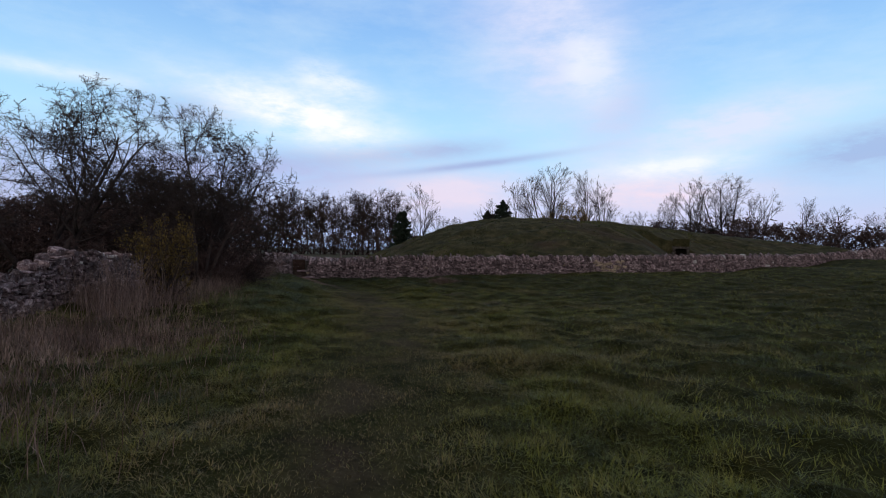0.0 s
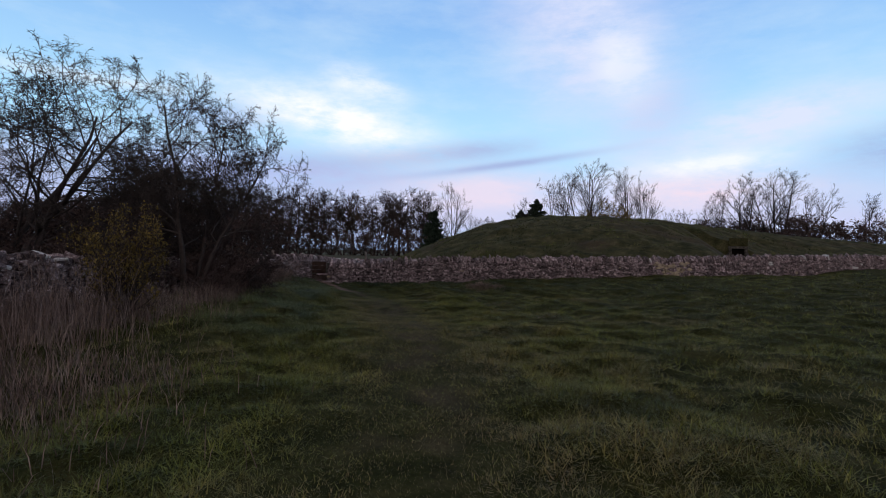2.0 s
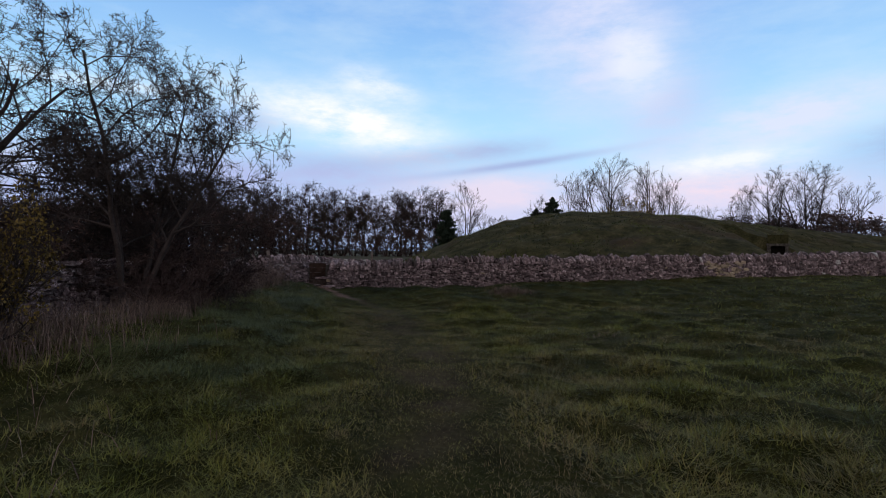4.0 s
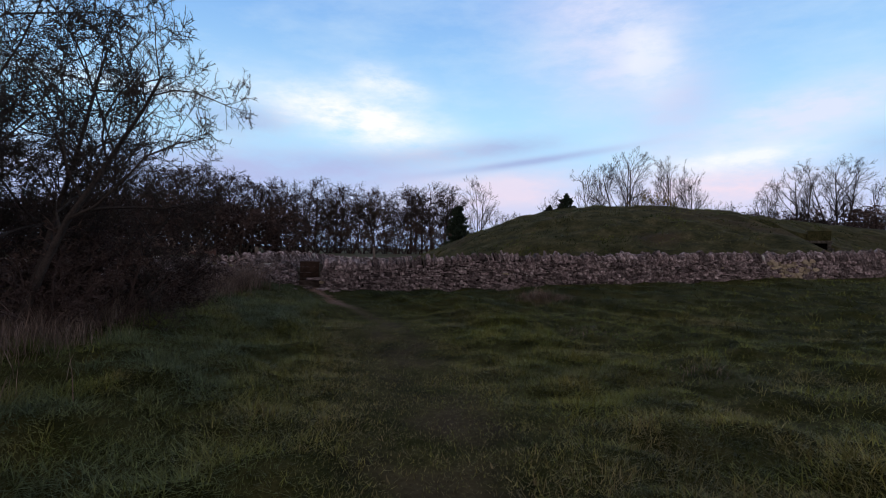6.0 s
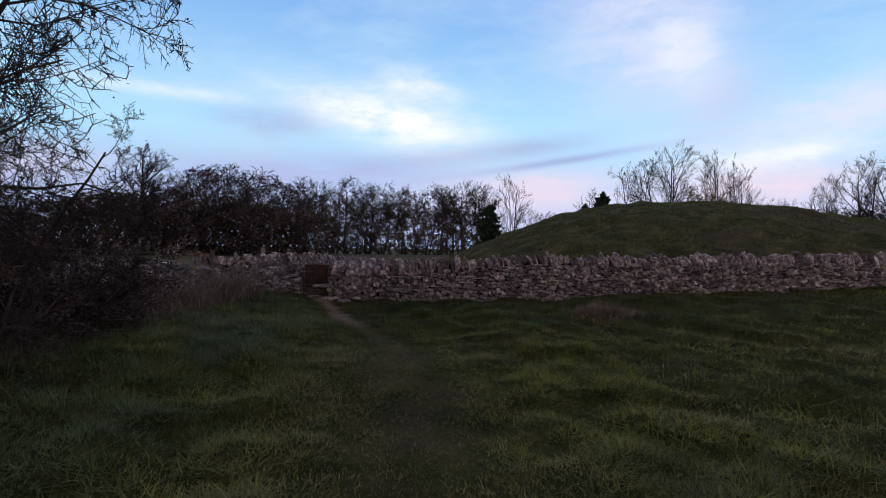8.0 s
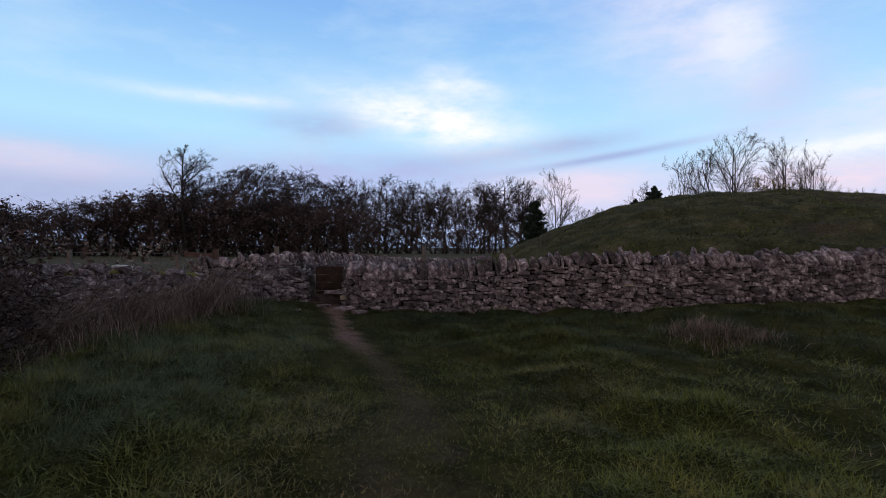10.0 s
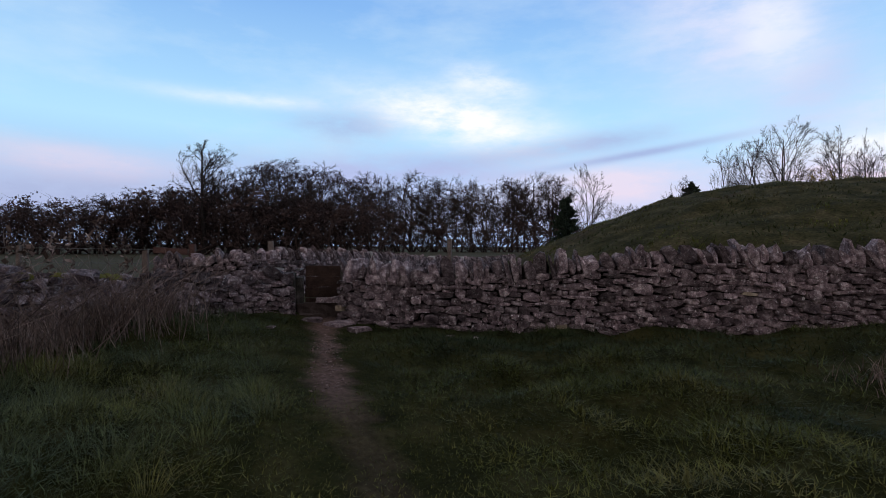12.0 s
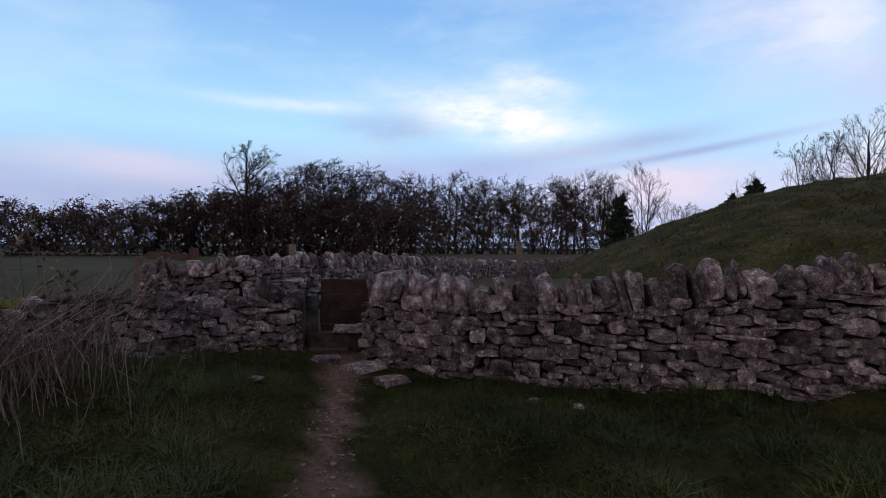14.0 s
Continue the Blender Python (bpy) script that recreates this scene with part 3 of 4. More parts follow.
def conifer_meshes(seed, tall, spread, blunt=1.0):
    """A dense evergreen: a trunk, and boughs in whorls thick with needle sprays."""
    rng = np.random.default_rng(seed)
    TV, TF, V, F = [], [], [], []
    tube(TV, TF, [np.array((0, 0, z)) for z in np.linspace(-0.2, tall * 0.95, 8)], tall * 0.018, 0.03, 7)
    for k in range(170):
        u = rng.random() ** 0.8
        a = rng.uniform(0, 2 * math.pi)
        r = spread * (1 - u) ** (0.75 * blunt) * rng.uniform(0.55, 1.1)
        z = tall * (0.06 + 0.94 * u)
        tip = np.array((math.cos(a) * r, math.sin(a) * r, z + 0.12 * r))
        base = np.array((0, 0, z - 0.25 * r))
        tube(V, F, [base, (base + tip) / 2 + np.array((0, 0, -0.06 * r)), tip], 0.05, 0.015, 3)
        n = 66
        w = rng.random((n, 1)) ** 0.7
        c = base + (tip - base) * w + rng.normal(0, 0.13 * (0.4 + r / spread), (n, 3))
        for q in c:
            e = rng.normal(0, 1, (2, 3)) * 0.17
            o = len(V)
            V.extend((tuple(q - e[0]), tuple(q + e[1] * 0.6), tuple(q + e[0]), tuple(q - e[1] * 0.6)))
            F.append((o, o + 1, o + 2, o + 3))
    return mesh_from("trunk", TV, TF, BARK, True), mesh_from("crown", V, F, PINE)


pine, edge_pine = conifer_meshes(91, 12.0, 4.6, 0.8), conifer_meshes(92, 12.0, 3.4, 0.45)
shrub = [tree_meshes("thicket", 95 + i, 4.0, 4, [(4, 0.55, 45), (3, 0.6, 45), (4, 0.8, 45)], BROWN, BROWN, 800, 0.095, rise=0.12, start=0.1, lean=0.7, twig=0.014, ribbons=True) for i in range(2)]


def at_bearing(deg, dist, eye=(0.0, 0.0)):
    """A place at a compass turn (degrees to the left of +y) and distance from a point."""
    return eye[0] - math.sin(radians(deg)) * dist, eye[1] + math.cos(radians(deg)) * dist


rt = random.Random(7)
# tall bare trees beyond the mound: bearing, distance, height, kind, spread
for b, d, h, k, w in [(29.4, 99, 18.4, 0, 0.74), (26.4, 100, 19.8, 1, 1.01), (22.8, 101, 18.6, 2, 0.88), (20.4, 99, 16.6, 0, 0.81), (33.3, 104, 13.2, 2, 0.74), (17.4, 112, 11, 1, 0.94),
                      (14.2, 112, 14.5, 1, 0.74), (12.0, 112, 18.2, 2, 1.01), (9.2, 113, 18.2, 1, 1.15), (6.8, 114, 15.5, 0, 0.94), (2.6, 125, 14.2, 2, 0.94), (0.4, 125, 12.4, 1, 0.94), (-1.8, 127, 12, 0, 0.94), (40.8, 118, 18.6, 2, 0.81), (44.2, 118, 16.5, 1, 0.81), (-5, 125, 12, 2, 1.08), (-9, 120, 12, 1, 1.08), (38.4, 125, 12, 0, 0.94), (36.8, 130, 11, 1, 1.08)]:
    x, y = at_bearing(b, d)
    plant("bare_tree", ash[k], x, y, h * 0.97 / 18.0, rt.uniform(0, 360), "tall bare winter tree beyond the mound", group="bare trees beyond the mound", wide=w)
for b, d, h, w in [(31.7, 150, 16.4, 1.0), (33.3, 150, 13.4, 1.0)]:
    x, y = at_bearing(b, d)
    plant("conifer", pine, x, y, h / 12.0, rt.uniform(0, 360), "dark green conifer behind the mound", group="conifers", wide=w)
x, y = at_bearing(43.0, 100)
plant("conifer", edge_pine, x, y, 8.8 / 12, 30, "dark green pine at the edge of the wood", group="conifers", wide=1.0)
x, y = at_bearing(24.3, 84)
plant("shrub", bush, x, y, 4.6, 0, "russet-leaved bush on the far side of the mound", "shrub", wide=0.9)

# the wood behind the wall, from its far end round to the left
T14 = (-15.2, 13.2)
for b, d, h, k in [(64, 86, 12.4, 1), (62.6, 90, 12.8, 2), (61, 88, 13.5, 1), (59.4, 92, 13.4, 2), (58, 90, 13, 0), (56.4, 94, 13, 2), (54.8, 92, 12.8, 1), (53.4, 95, 12.8, 0), (52, 93, 13.2, 0), (50.6, 96, 13.0, 0), (49.2, 95, 13.4, 1), (47.6, 97, 14, 2), (46.2, 98, 14.2, 2), (44.8, 98, 14, 1), (43.4, 100, 14.0, 2), (41.6, 101, 13, 2), (57, 106, 13.5, 2), (52.5, 108, 13.4, 2), (47, 108, 14.4, 2), (60.2, 104, 13, 2)]:
    x, y = at_bearing(b, d, T14)
    plant("larch_tree", larch[k], x, y, h * 1.08 / 13.0, rt.uniform(0, 360), ("larch with a flat top of russet needles", "larch with a few russet needles on thin branches", "bare tangled tree at the wood's edge")[k], group="trees at the wood's edge", wide=1.0)
for b, d, h in [(65.5, 72, 12.0), (67.5, 68, 12.4), (69.5, 66, 12.4), (72, 64, 12.6), (74.5, 62, 12.2), (77, 62, 11.2), (79.5, 60, 10.4), (82.5, 60, 9.6), (85.5, 62, 8.2), (87.3, 62, 7.8), (89, 64, 7.2), (90.8, 63, 6.8), (92.5, 66, 6.4), (94.4, 65, 6.0), (96, 68, 5.8), (98, 66, 5.4), (100, 70, 5.2), (105, 70, 5.2), (110, 66, 5.5), (116, 60, 6), (70.5, 76, 14.4), (75.5, 74, 13.8), (84, 72, 9.4), (66.5, 82, 12.4), (73.2, 72, 13.4), (78.2, 70, 11.6), (68.2, 76, 13.6), (87.5, 72, 8.6)]:
    x, y = at_bearing(b, d, T14)
    plant("wood_tree", oak[rt.randrange(3)], x, y, h / 10.0, rt.uniform(0, 360), "dark ivy-grown tree at the edge of the wood", group="trees of the wood", wide=1.2)
for b, d, h in [(42.5, 114, 12.5), (45.5, 112, 13), (48.5, 113, 13), (51, 112, 13), (54, 112, 13.2), (56.8, 110, 13), (59, 109, 13), (61.5, 106, 13), (64.2, 100, 13)]:
    x, y = at_bearing(b, d, T14)
    plant("wood_tree", oak[rt.randrange(3)], x, y, h / 10.0, rt.uniform(0, 360), "dark bare tree deep in the wood", group="trees of the wood", wide=1.0)
x, y = at_bearing(81.8, 58, T14)
plant("bare_tree", round_tree, x, y, 1.0, 20, "round-headed bare tree standing over the wood", group="trees of the wood")
for k in range(60):
    b = 41 + k * 1.4
    d = (92 if b < 63 else 62) + rt.uniform(-4, 3)
    x, y = at_bearing(b, d, T14)
    plant("thicket", shrub[k % 2], x, y, rt.uniform(0.8, 1.3) * (1.45 if b < 62 else 1.6 if b < 86 else 1.3), rt.uniform(0, 360), "dark leafless thicket at the foot of the wood", "shrub", "thickets", wide=1.3)
for k in range(30):
    b = 16 - k * 1.25
    x, y = at_bearing(b, 118 + rt.uniform(-6, 6))
    plant("thicket", shrub[k % 2], x, y, rt.uniform(1.5, 2.2), rt.uniform(0, 360), "brown leafless hedge bush beyond the field", "shrub", "thickets", wide=1.5)


# ---------------------------------------------------------------- drystone walls
def stone_mesh(name, seed, mat, sharp=0.28):
    """One rough stone about a metre each way, to be scaled: a cube of 24 cells with worn corners."""
    rng = random.Random(seed)
    bm = bmesh.new()
    bmesh.ops.create_cube(bm, size=1.0)
    bmesh.ops.subdivide_edges(bm, edges=bm.edges[:], cuts=1, use_grid_fill=True)
    cut = Vector((rng.uniform(-.35, .35), rng.uniform(-.3, .3), rng.uniform(-.12, .12)))
    off = Vector((rng.uniform(0, 90), rng.uniform(0, 90), rng.uniform(0, 90)))
    nip = {(a, b): (rng.uniform(0.0, 0.2), rng.uniform(0.0, 0.3)) for a in (-1, 1) for b in (-1, 1)}
    for v in bm.verts:
        out = sum(abs(c) > 0.4 for c in v.co)
        if abs(v.co.x) > 0.4 and abs(v.co.z) > 0.4:      # broken corners of the face
            a, b = nip[(1 if v.co.x > 0 else -1, 1 if v.co.z > 0 else -1)]
            v.co.x *= 1 - a
            v.co.z *= 1 - b
        v.co *= (1.05, 1.03, 0.99, 0.95)[out]
        v.co.z *= 1 + cut.x * v.co.x + cut.y * v.co.y
        v.co.z += cut.z * v.co.x
        v.co += noise.noise_vector(v.co * 1.9 + off) * sharp * 0.42
    me = bpy.data.meshes.new(name)
    bm.to_mesh(me)
    bm.free()
    me.materials.append(mat)
    return me


def slab_mesh(seed, mat):
    """A coping stone: an upright slab that narrows and breaks off towards its top."""
    rng = random.Random(seed)
    me = stone_mesh("coping_stone", seed, mat, 0.36)
    peak, nip = rng.uniform(-0.3, 0.3), rng.uniform(0.25, 0.6)
    for v in me.vertices:
        u = v.co.z + 0.5
        v.co.y = v.co.y * (1 - nip * u * u) + peak * u * u * 0.5
        v.co.x *= 1 - 0.12 * u
        v.co.z += 0.12 * math.sin(5 * v.co.y + seed)
    return me


STONES = [stone_mesh("stone", 100 + i, STONE, 0.4) for i in range(24)]
SLABS = [slab_mesh(400 + i, STONE) for i in range(14)]
WHITES = [stone_mesh("stone", 200 + i, LICHEN) for i in range(3)]
OCHRES = [stone_mesh("stone", 300 + i, YELLOW) for i in range(5)]


def polyline(pts):
    """Length, and place and heading at a length, along points."""
    seg = [math.dist(a[:2], b[:2]) for a, b in zip(pts, pts[1:])]
    total = sum(seg)

    def at(s):
        s = min(max(s, 0), total)
        for k, L in enumerate(seg):
            if s <= L or k == len(seg) - 1:
                a, b = pts[k], pts[k + 1]
                u = s / L
                return [a[i] + (b[i] - a[i]) * u for i in range(len(a))], math.atan2(b[1] - a[1], b[0] - a[0])
            s -= L
    return total, at


class Gather:
    """Stones past the countable ones, joined into one mesh."""

    def __init__(self):
        self.v, self.f, self.m, self.n = [], [], [], 0

    def add(self, me, m):
        co = np.empty(len(me.vertices) * 3)
        me.vertices.foreach_get("co", co)
        co = np.c_[co.reshape(-1, 3), np.ones(len(me.vertices))] @ np.array(m).T
        self.v.append(co[:, :3])
        self.f.extend([tuple(i + self.n for i in p.vertices) for p in me.polygons])
        mi = {STONE: 0, LICHEN: 1, YELLOW: 2}[me.materials[0]]
        self.m.extend([mi] * len(me.polygons))
        self.n += len(co)

    def mesh(self, name):
        me = mesh_from(name, np.vstack(self.v).tolist(), self.f, STONE)
        me.materials.append(LICHEN)
        me.materials.append(YELLOW)
        me.polygons.foreach_set("material_index", self.m)
        return me


def drystone(name, label, pts, seed, near, front=-1, thick=0.5, cope=0.24, ragged=0.0, ochre=None):
    """A drystone wall along pts of x, y, height of its top: rubble core, face stones in courses, coping on edge. Stones within the stretch
    near (from, to) of its length are parts of their own, the others are joined. front: the side (-1 right, 1 left) whose face is laid."""
    rng = random.Random(seed)
    total, at = polyline(pts)
    # core
    # core, near-black so the gaps between face stones look dark
    V, F, n = [], [], int(total / 0.35) + 2
    for i in range(n):
        (x, y, top), a = at(total * i / (n - 1))
        nx, ny, g = -math.sin(a), math.cos(a), land1(x, y)
        h = top - g
        t0, t1 = thick * 0.5 - 0.11, thick * 0.36 - 0.09
        hh = h - cope * 0.85 - ragged * 1.1
        V += [(x + nx * t0, y + ny * t0, g - 0.25), (x + nx * t1, y + ny * t1, g + hh), (x - nx * t1, y - ny * t1, g + hh), (x - nx * t0, y - ny * t0, g - 0.25)]
    for i in range(n - 1):
        q = 4 * i
        F += [(q + k, q + k + 1, q + k + 5, q + k + 4) for k in range(3)]
    F += [(0, 1, 2, 3), tuple(4 * (n - 1) + k for k in (3, 2, 1, 0))]
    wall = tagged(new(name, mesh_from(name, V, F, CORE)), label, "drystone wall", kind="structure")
    rest = {"stones": Gather(), "coping": Gather()}
    count = {"stone": 0, "coping_stone": 0}

    def put(kind, s, me, m):
        if near[0] <= s <= near[1] and count[kind] < 300:
            count[kind] += 1
            part(kind, me, wall).matrix_world = m
        else:
            rest["stones" if kind == "stone" else "coping"].add(me, m)

    # the face: each stone is laid in the lowest place, as a waller builds
    bin_w = 0.025
    cells = int(total / bin_w)
    place = [at((i + 0.5) * bin_w) for i in range(cells)]
    soil = [land1(p[0], p[1]) for p, a in place]
    brim = np.array([p[2] - g - cope * 1.05 - ragged * (0.5 + 0.5 * noise.noise((i * bin_w * 0.6, seed, 0))) for i, ((p, a), g) in enumerate(zip(place, soil))])
    level = np.array([-0.08 + 0.03 * noise.noise((i * bin_w * 2, seed, 7)) for i in range(cells)])
    done = level >= brim
    joint = np.zeros(cells, bool)
    while not done.all():
        i0 = int(np.where(done, 9e9, level).argmin())
        base = level[i0]
        lo = hi = i0
        big = 0.9 if near[0] - 2 <= i0 * bin_w <= near[1] + 12 else 1.6
        want = max(3, int(rng.choice((0.085, 0.105, 0.13, 0.16, 0.19, 0.25)) * rng.uniform(0.85, 1.2) * big / bin_w))
        while hi + 1 < cells and level[hi + 1] < base + 0.026 and hi - lo + 1 < want:
            hi += 1
        while lo > 0 and level[lo - 1] < base + 0.026 and hi - lo + 1 < want:
            lo -= 1
        # joints are crossed, not stacked
        if joint[max(0, hi):hi + 3].any() and hi + 4 < cells and (level[hi + 1:hi + 4] < base + 0.05).all():
            hi += 3
        if joint[max(0, lo - 2):lo + 1].any() and lo > 4 and (level[lo - 3:lo] < base + 0.05).all():
            lo -= 3
        joint[lo:hi + 1] = False
        joint[lo] = joint[hi] = True
        w = (hi - lo + 1) * bin_w
        base = float(level[lo:hi + 1].mean())
        c = min(rng.choice((0.055, 0.07, 0.085, 0.1, 0.12, 0.145)) * rng.uniform(0.85, 1.15) * big, max(w * 0.78, 0.05))
        level[lo:hi + 1] = base + c
        done = level >= brim - 0.015
        if w < 0.045 and base > 0:
            continue
        mid = (lo + hi + 1) / 2
        (x, y, top), a = place[int(mid)] if int(mid) < cells else place[-1]
        g, hh = soil[min(int(mid), cells - 1)], max(brim[min(int(mid), cells - 1)], 0.3)
        nx, ny = -math.sin(a), math.cos(a)
        inset = thick * (0.5 - 0.14 * max(base, 0) / hh) - 0.08 + rng.uniform(-0.04, 0.025)
        me = rng.choice(STONES) if rng.random() > 0.007 else rng.choice(WHITES)
        if ochre and ochre[0] < mid * bin_w < ochre[1] and rng.random() < 0.45 or rng.random() < 0.0015:
            me = rng.choice(OCHRES)
        m = Matrix.Translation((x + front * nx * inset, y + front * ny * inset, g + base + c / 2)) @ Euler((rng.uniform(-.1, .1), rng.uniform(-.11, .11), a + rng.uniform(-.1, .1) + (math.pi if rng.random() < .5 else 0))).to_matrix().to_4x4() @ Matrix.Diagonal((w * 1.0, 0.2 * rng.uniform(.85, 1.15), c * 1.02, 1))
        put("stone", mid * bin_w, me, m)
    s = 0.0
    while cope and s < total:
        w = rng.choice((0.06, 0.075, 0.09, 0.11, 0.14, 0.19)) * rng.uniform(0.9, 1.2)
        (x, y, top), a = at(s + w / 2)
        hgt = cope * rng.choice((0.8, 0.95, 1.1, 1.2, 1.3, 1.5)) * 1.1
        g = land1(x, y)
        h = top - g
        tip = -0.2 + 0.5 * noise.noise((s * 0.7, seed, 3)) + rng.uniform(-.2, .2)
        me = rng.choice(SLABS) if rng.random() > 0.008 else rng.choice(WHITES)
        if ragged and rng.random() < ragged * 1.5:
            s += w
            continue
        m = Matrix.Translation((x, y, g + h - cope * 0.87 + hgt * 0.34)) @ Euler((rng.uniform(-.1, .1), tip, a + rng.uniform(-.2, .2))).to_matrix().to_4x4() @ Matrix.Diagonal((w * 0.88, thick * 0.8 * rng.uniform(.75, 1.1), hgt * 1.06, 1))
        if ragged:
            me, w = rng.choice(STONES if rng.random() > 0.08 else WHITES), w * 1.6
            drop = ragged * (0.5 + 0.5 * noise.noise((s * 0.6, seed, 0)))
            off = rng.uniform(-0.16, 0.16)
            m = Matrix.Translation((x - off * math.sin(a), y + off * math.cos(a), g + h - cope * 0.9 - drop + rng.uniform(0.02, 0.09))) @ Euler((rng.uniform(-.35, .35), rng.uniform(-.35, .35), a + rng.uniform(-.8, .8))).to_matrix().to_4x4() @ Matrix.Diagonal((w * 1.15, thick * 0.5 * rng.uniform(.5, 1.1), 0.1 * rng.uniform(.6, 1.6), 1))
        put("coping_stone", s, me, m)
        s += w
    if rest["stones"].n:
        part("stones", rest["stones"].mesh("stones"), wall, kind="stuff")
    if rest["coping"].n:
        part("coping", rest["coping"].mesh("coping"), wall, kind="stuff")
    return wall


# x, y and the height of the coping's top
WALL_A = [(-20.4, 15.3, 0.96), (-19.3, 15.95, 0.92), (-18.2, 17.25, 1.03), (-17.4, 18.15, 1.2), (-16.6, 19.05, 1.26), (-14.85, 21.05, 1.24), (-12.9, 24.4, 1.36), (-10.5, 28.2, 1.4), (-7.8, 32.9, 1.6), (-2.7, 41.3, 1.8), (0.4, 46.4, 2.15), (2.5, 51, 2.65)]
WALL_B = [(-20.9, 14.55, 0.97), (-20.75, 13.5, 0.88), (-20.35, 12.4, 0.98), (-18.6, 10.2, 1.15), (-16, 7.4, 1.2), (-13.6, 4.6, 1.3), (-12.35, 3.2, 1.38), (-11.75, 2.6, 1.2), (-11.2, 1.9, 0.85), (-10.8, 1.2, 0.5)]
WALL_C = [(-24.4, 13.0, 0.95), (-23.9, 14.4, 1.1), (-24.3, 15.7, 1.1), (-25.4, 17.0, 1.08), (-28, 19.8, 1.0), (-32.3, 24.2, 0.75), (-38.5, 32.6, 0.5), (-47, 43, 0.5)]
drystone("wall_front", "grey limestone drystone wall with upright coping stones", WALL_A, 1, (0, 4.6), cope=0.21, ochre=(15.5, 17.5))
drystone("wall_left", "ruined mossy drystone wall grown over with dead grass", WALL_B, 2, (0, 4.5), front=1, ragged=0.16, cope=0.1)
drystone("wall_back", "grey drystone wall running away behind the gap", WALL_C, 3, (0.5, 6), front=-1, cope=0.18)


# ---------------------------------------------------------------- grass
def blades(name, pts, hgt, width, mat, rng, bend=0.6, label="", category="grass", flat=False, azimuth=None, **shades):
    """Many blades as one object: bent strips, or plain spikes where flat. pts: n x 2 places; hgt, width: arrays; shades: values for each blade."""
    n = len(pts)
    z = land(pts[:, 0], pts[:, 1]) + relief(pts[:, 0], pts[:, 1]) - 0.015
    a, lean = rng.uniform(0, 2 * np.pi, n), rng.uniform(0.15, 1.0, n) * bend
    if azimuth is not None:
        a = azimuth + rng.normal(0, 0.35, n)
    face = a + np.pi / 2 + rng.normal(0, 0.5, n)
    dx, dy = np.cos(a) * lean, np.sin(a) * lean
    wx, wy = np.cos(face) * width / 2, np.sin(face) * width / 2
    rows = ((0, 1), (0, -1), (1, 0)) if flat else ((0, 1), (0, -1), (0.55, 0.75), (0.55, -0.75), (1, 0))
    c = len(rows)
    V = np.empty((n, c, 3))
    for k, (u, w) in enumerate(rows):
        V[:, k, 0] = pts[:, 0] + dx * hgt * u ** 1.8 + wx * w
        V[:, k, 1] = pts[:, 1] + dy * hgt * u ** 1.8 + wy * w
        V[:, k, 2] = z + hgt * u * (1 - 0.35 * lean * u)
    me = bpy.data.meshes.new(name)
    me.vertices.add(n * c)
    me.vertices.foreach_set("co", V.astype(np.float32).ravel())
    o = (np.arange(n) * c)[:, None]
    if flat:
        loops, starts = (o + np.array([[0, 1, 2]])).ravel(), np.arange(n) * 3
    else:
        loops = np.hstack([o + np.array([[0, 1, 3, 2]]), o + np.array([[2, 3, 4]])]).ravel()
        starts = np.stack([np.arange(n) * 7, np.arange(n) * 7 + 4], -1).ravel()
    me.loops.add(len(loops))
    me.loops.foreach_set("vertex_index", loops.astype(np.int32))
    me.polygons.add(len(starts))
    me.polygons.foreach_set("loop_start", starts.astype(np.int32))
    me.update(calc_edges=True)
    me.validate()
    for key, value in shades.items():
        at = me.attributes.new(key, "FLOAT", "POINT")
        at.data.foreach_set("value", np.repeat(value, c).astype(np.float32))
    me.materials.append(mat)
    return tagged(new(name, me), label, category, kind="stuff")


WALKWAY = TRACK + MUD[1:]
BANK = [(-10.5, 7.0), (-13.6, 9.2), (-16.6, 11.4), (-19.0, 13.0)]
LINE_A, LINE_B = [p[:2] for p in WALL_A], [p[:2] for p in WALL_B]


def open_turf(x, y, rng):
    """Where grass can stand: this side of the walls, off the bare path."""
    beyond = (x + 20.4) * 0.80 - (y - 15.3) * 0.60 < 0.2
    ok = ~(beyond & (y > 14.9)) & ~((near_line(x, y, LINE_A) < 0.27) & (y > 15)) & (x > -21) & (near_line(x, y, LINE_B) > 0.28)
    w = worn(x, y)
    return ok & (rng.random(len(x)) > w * np.where(x < -15.5, 1.15, 1.3))


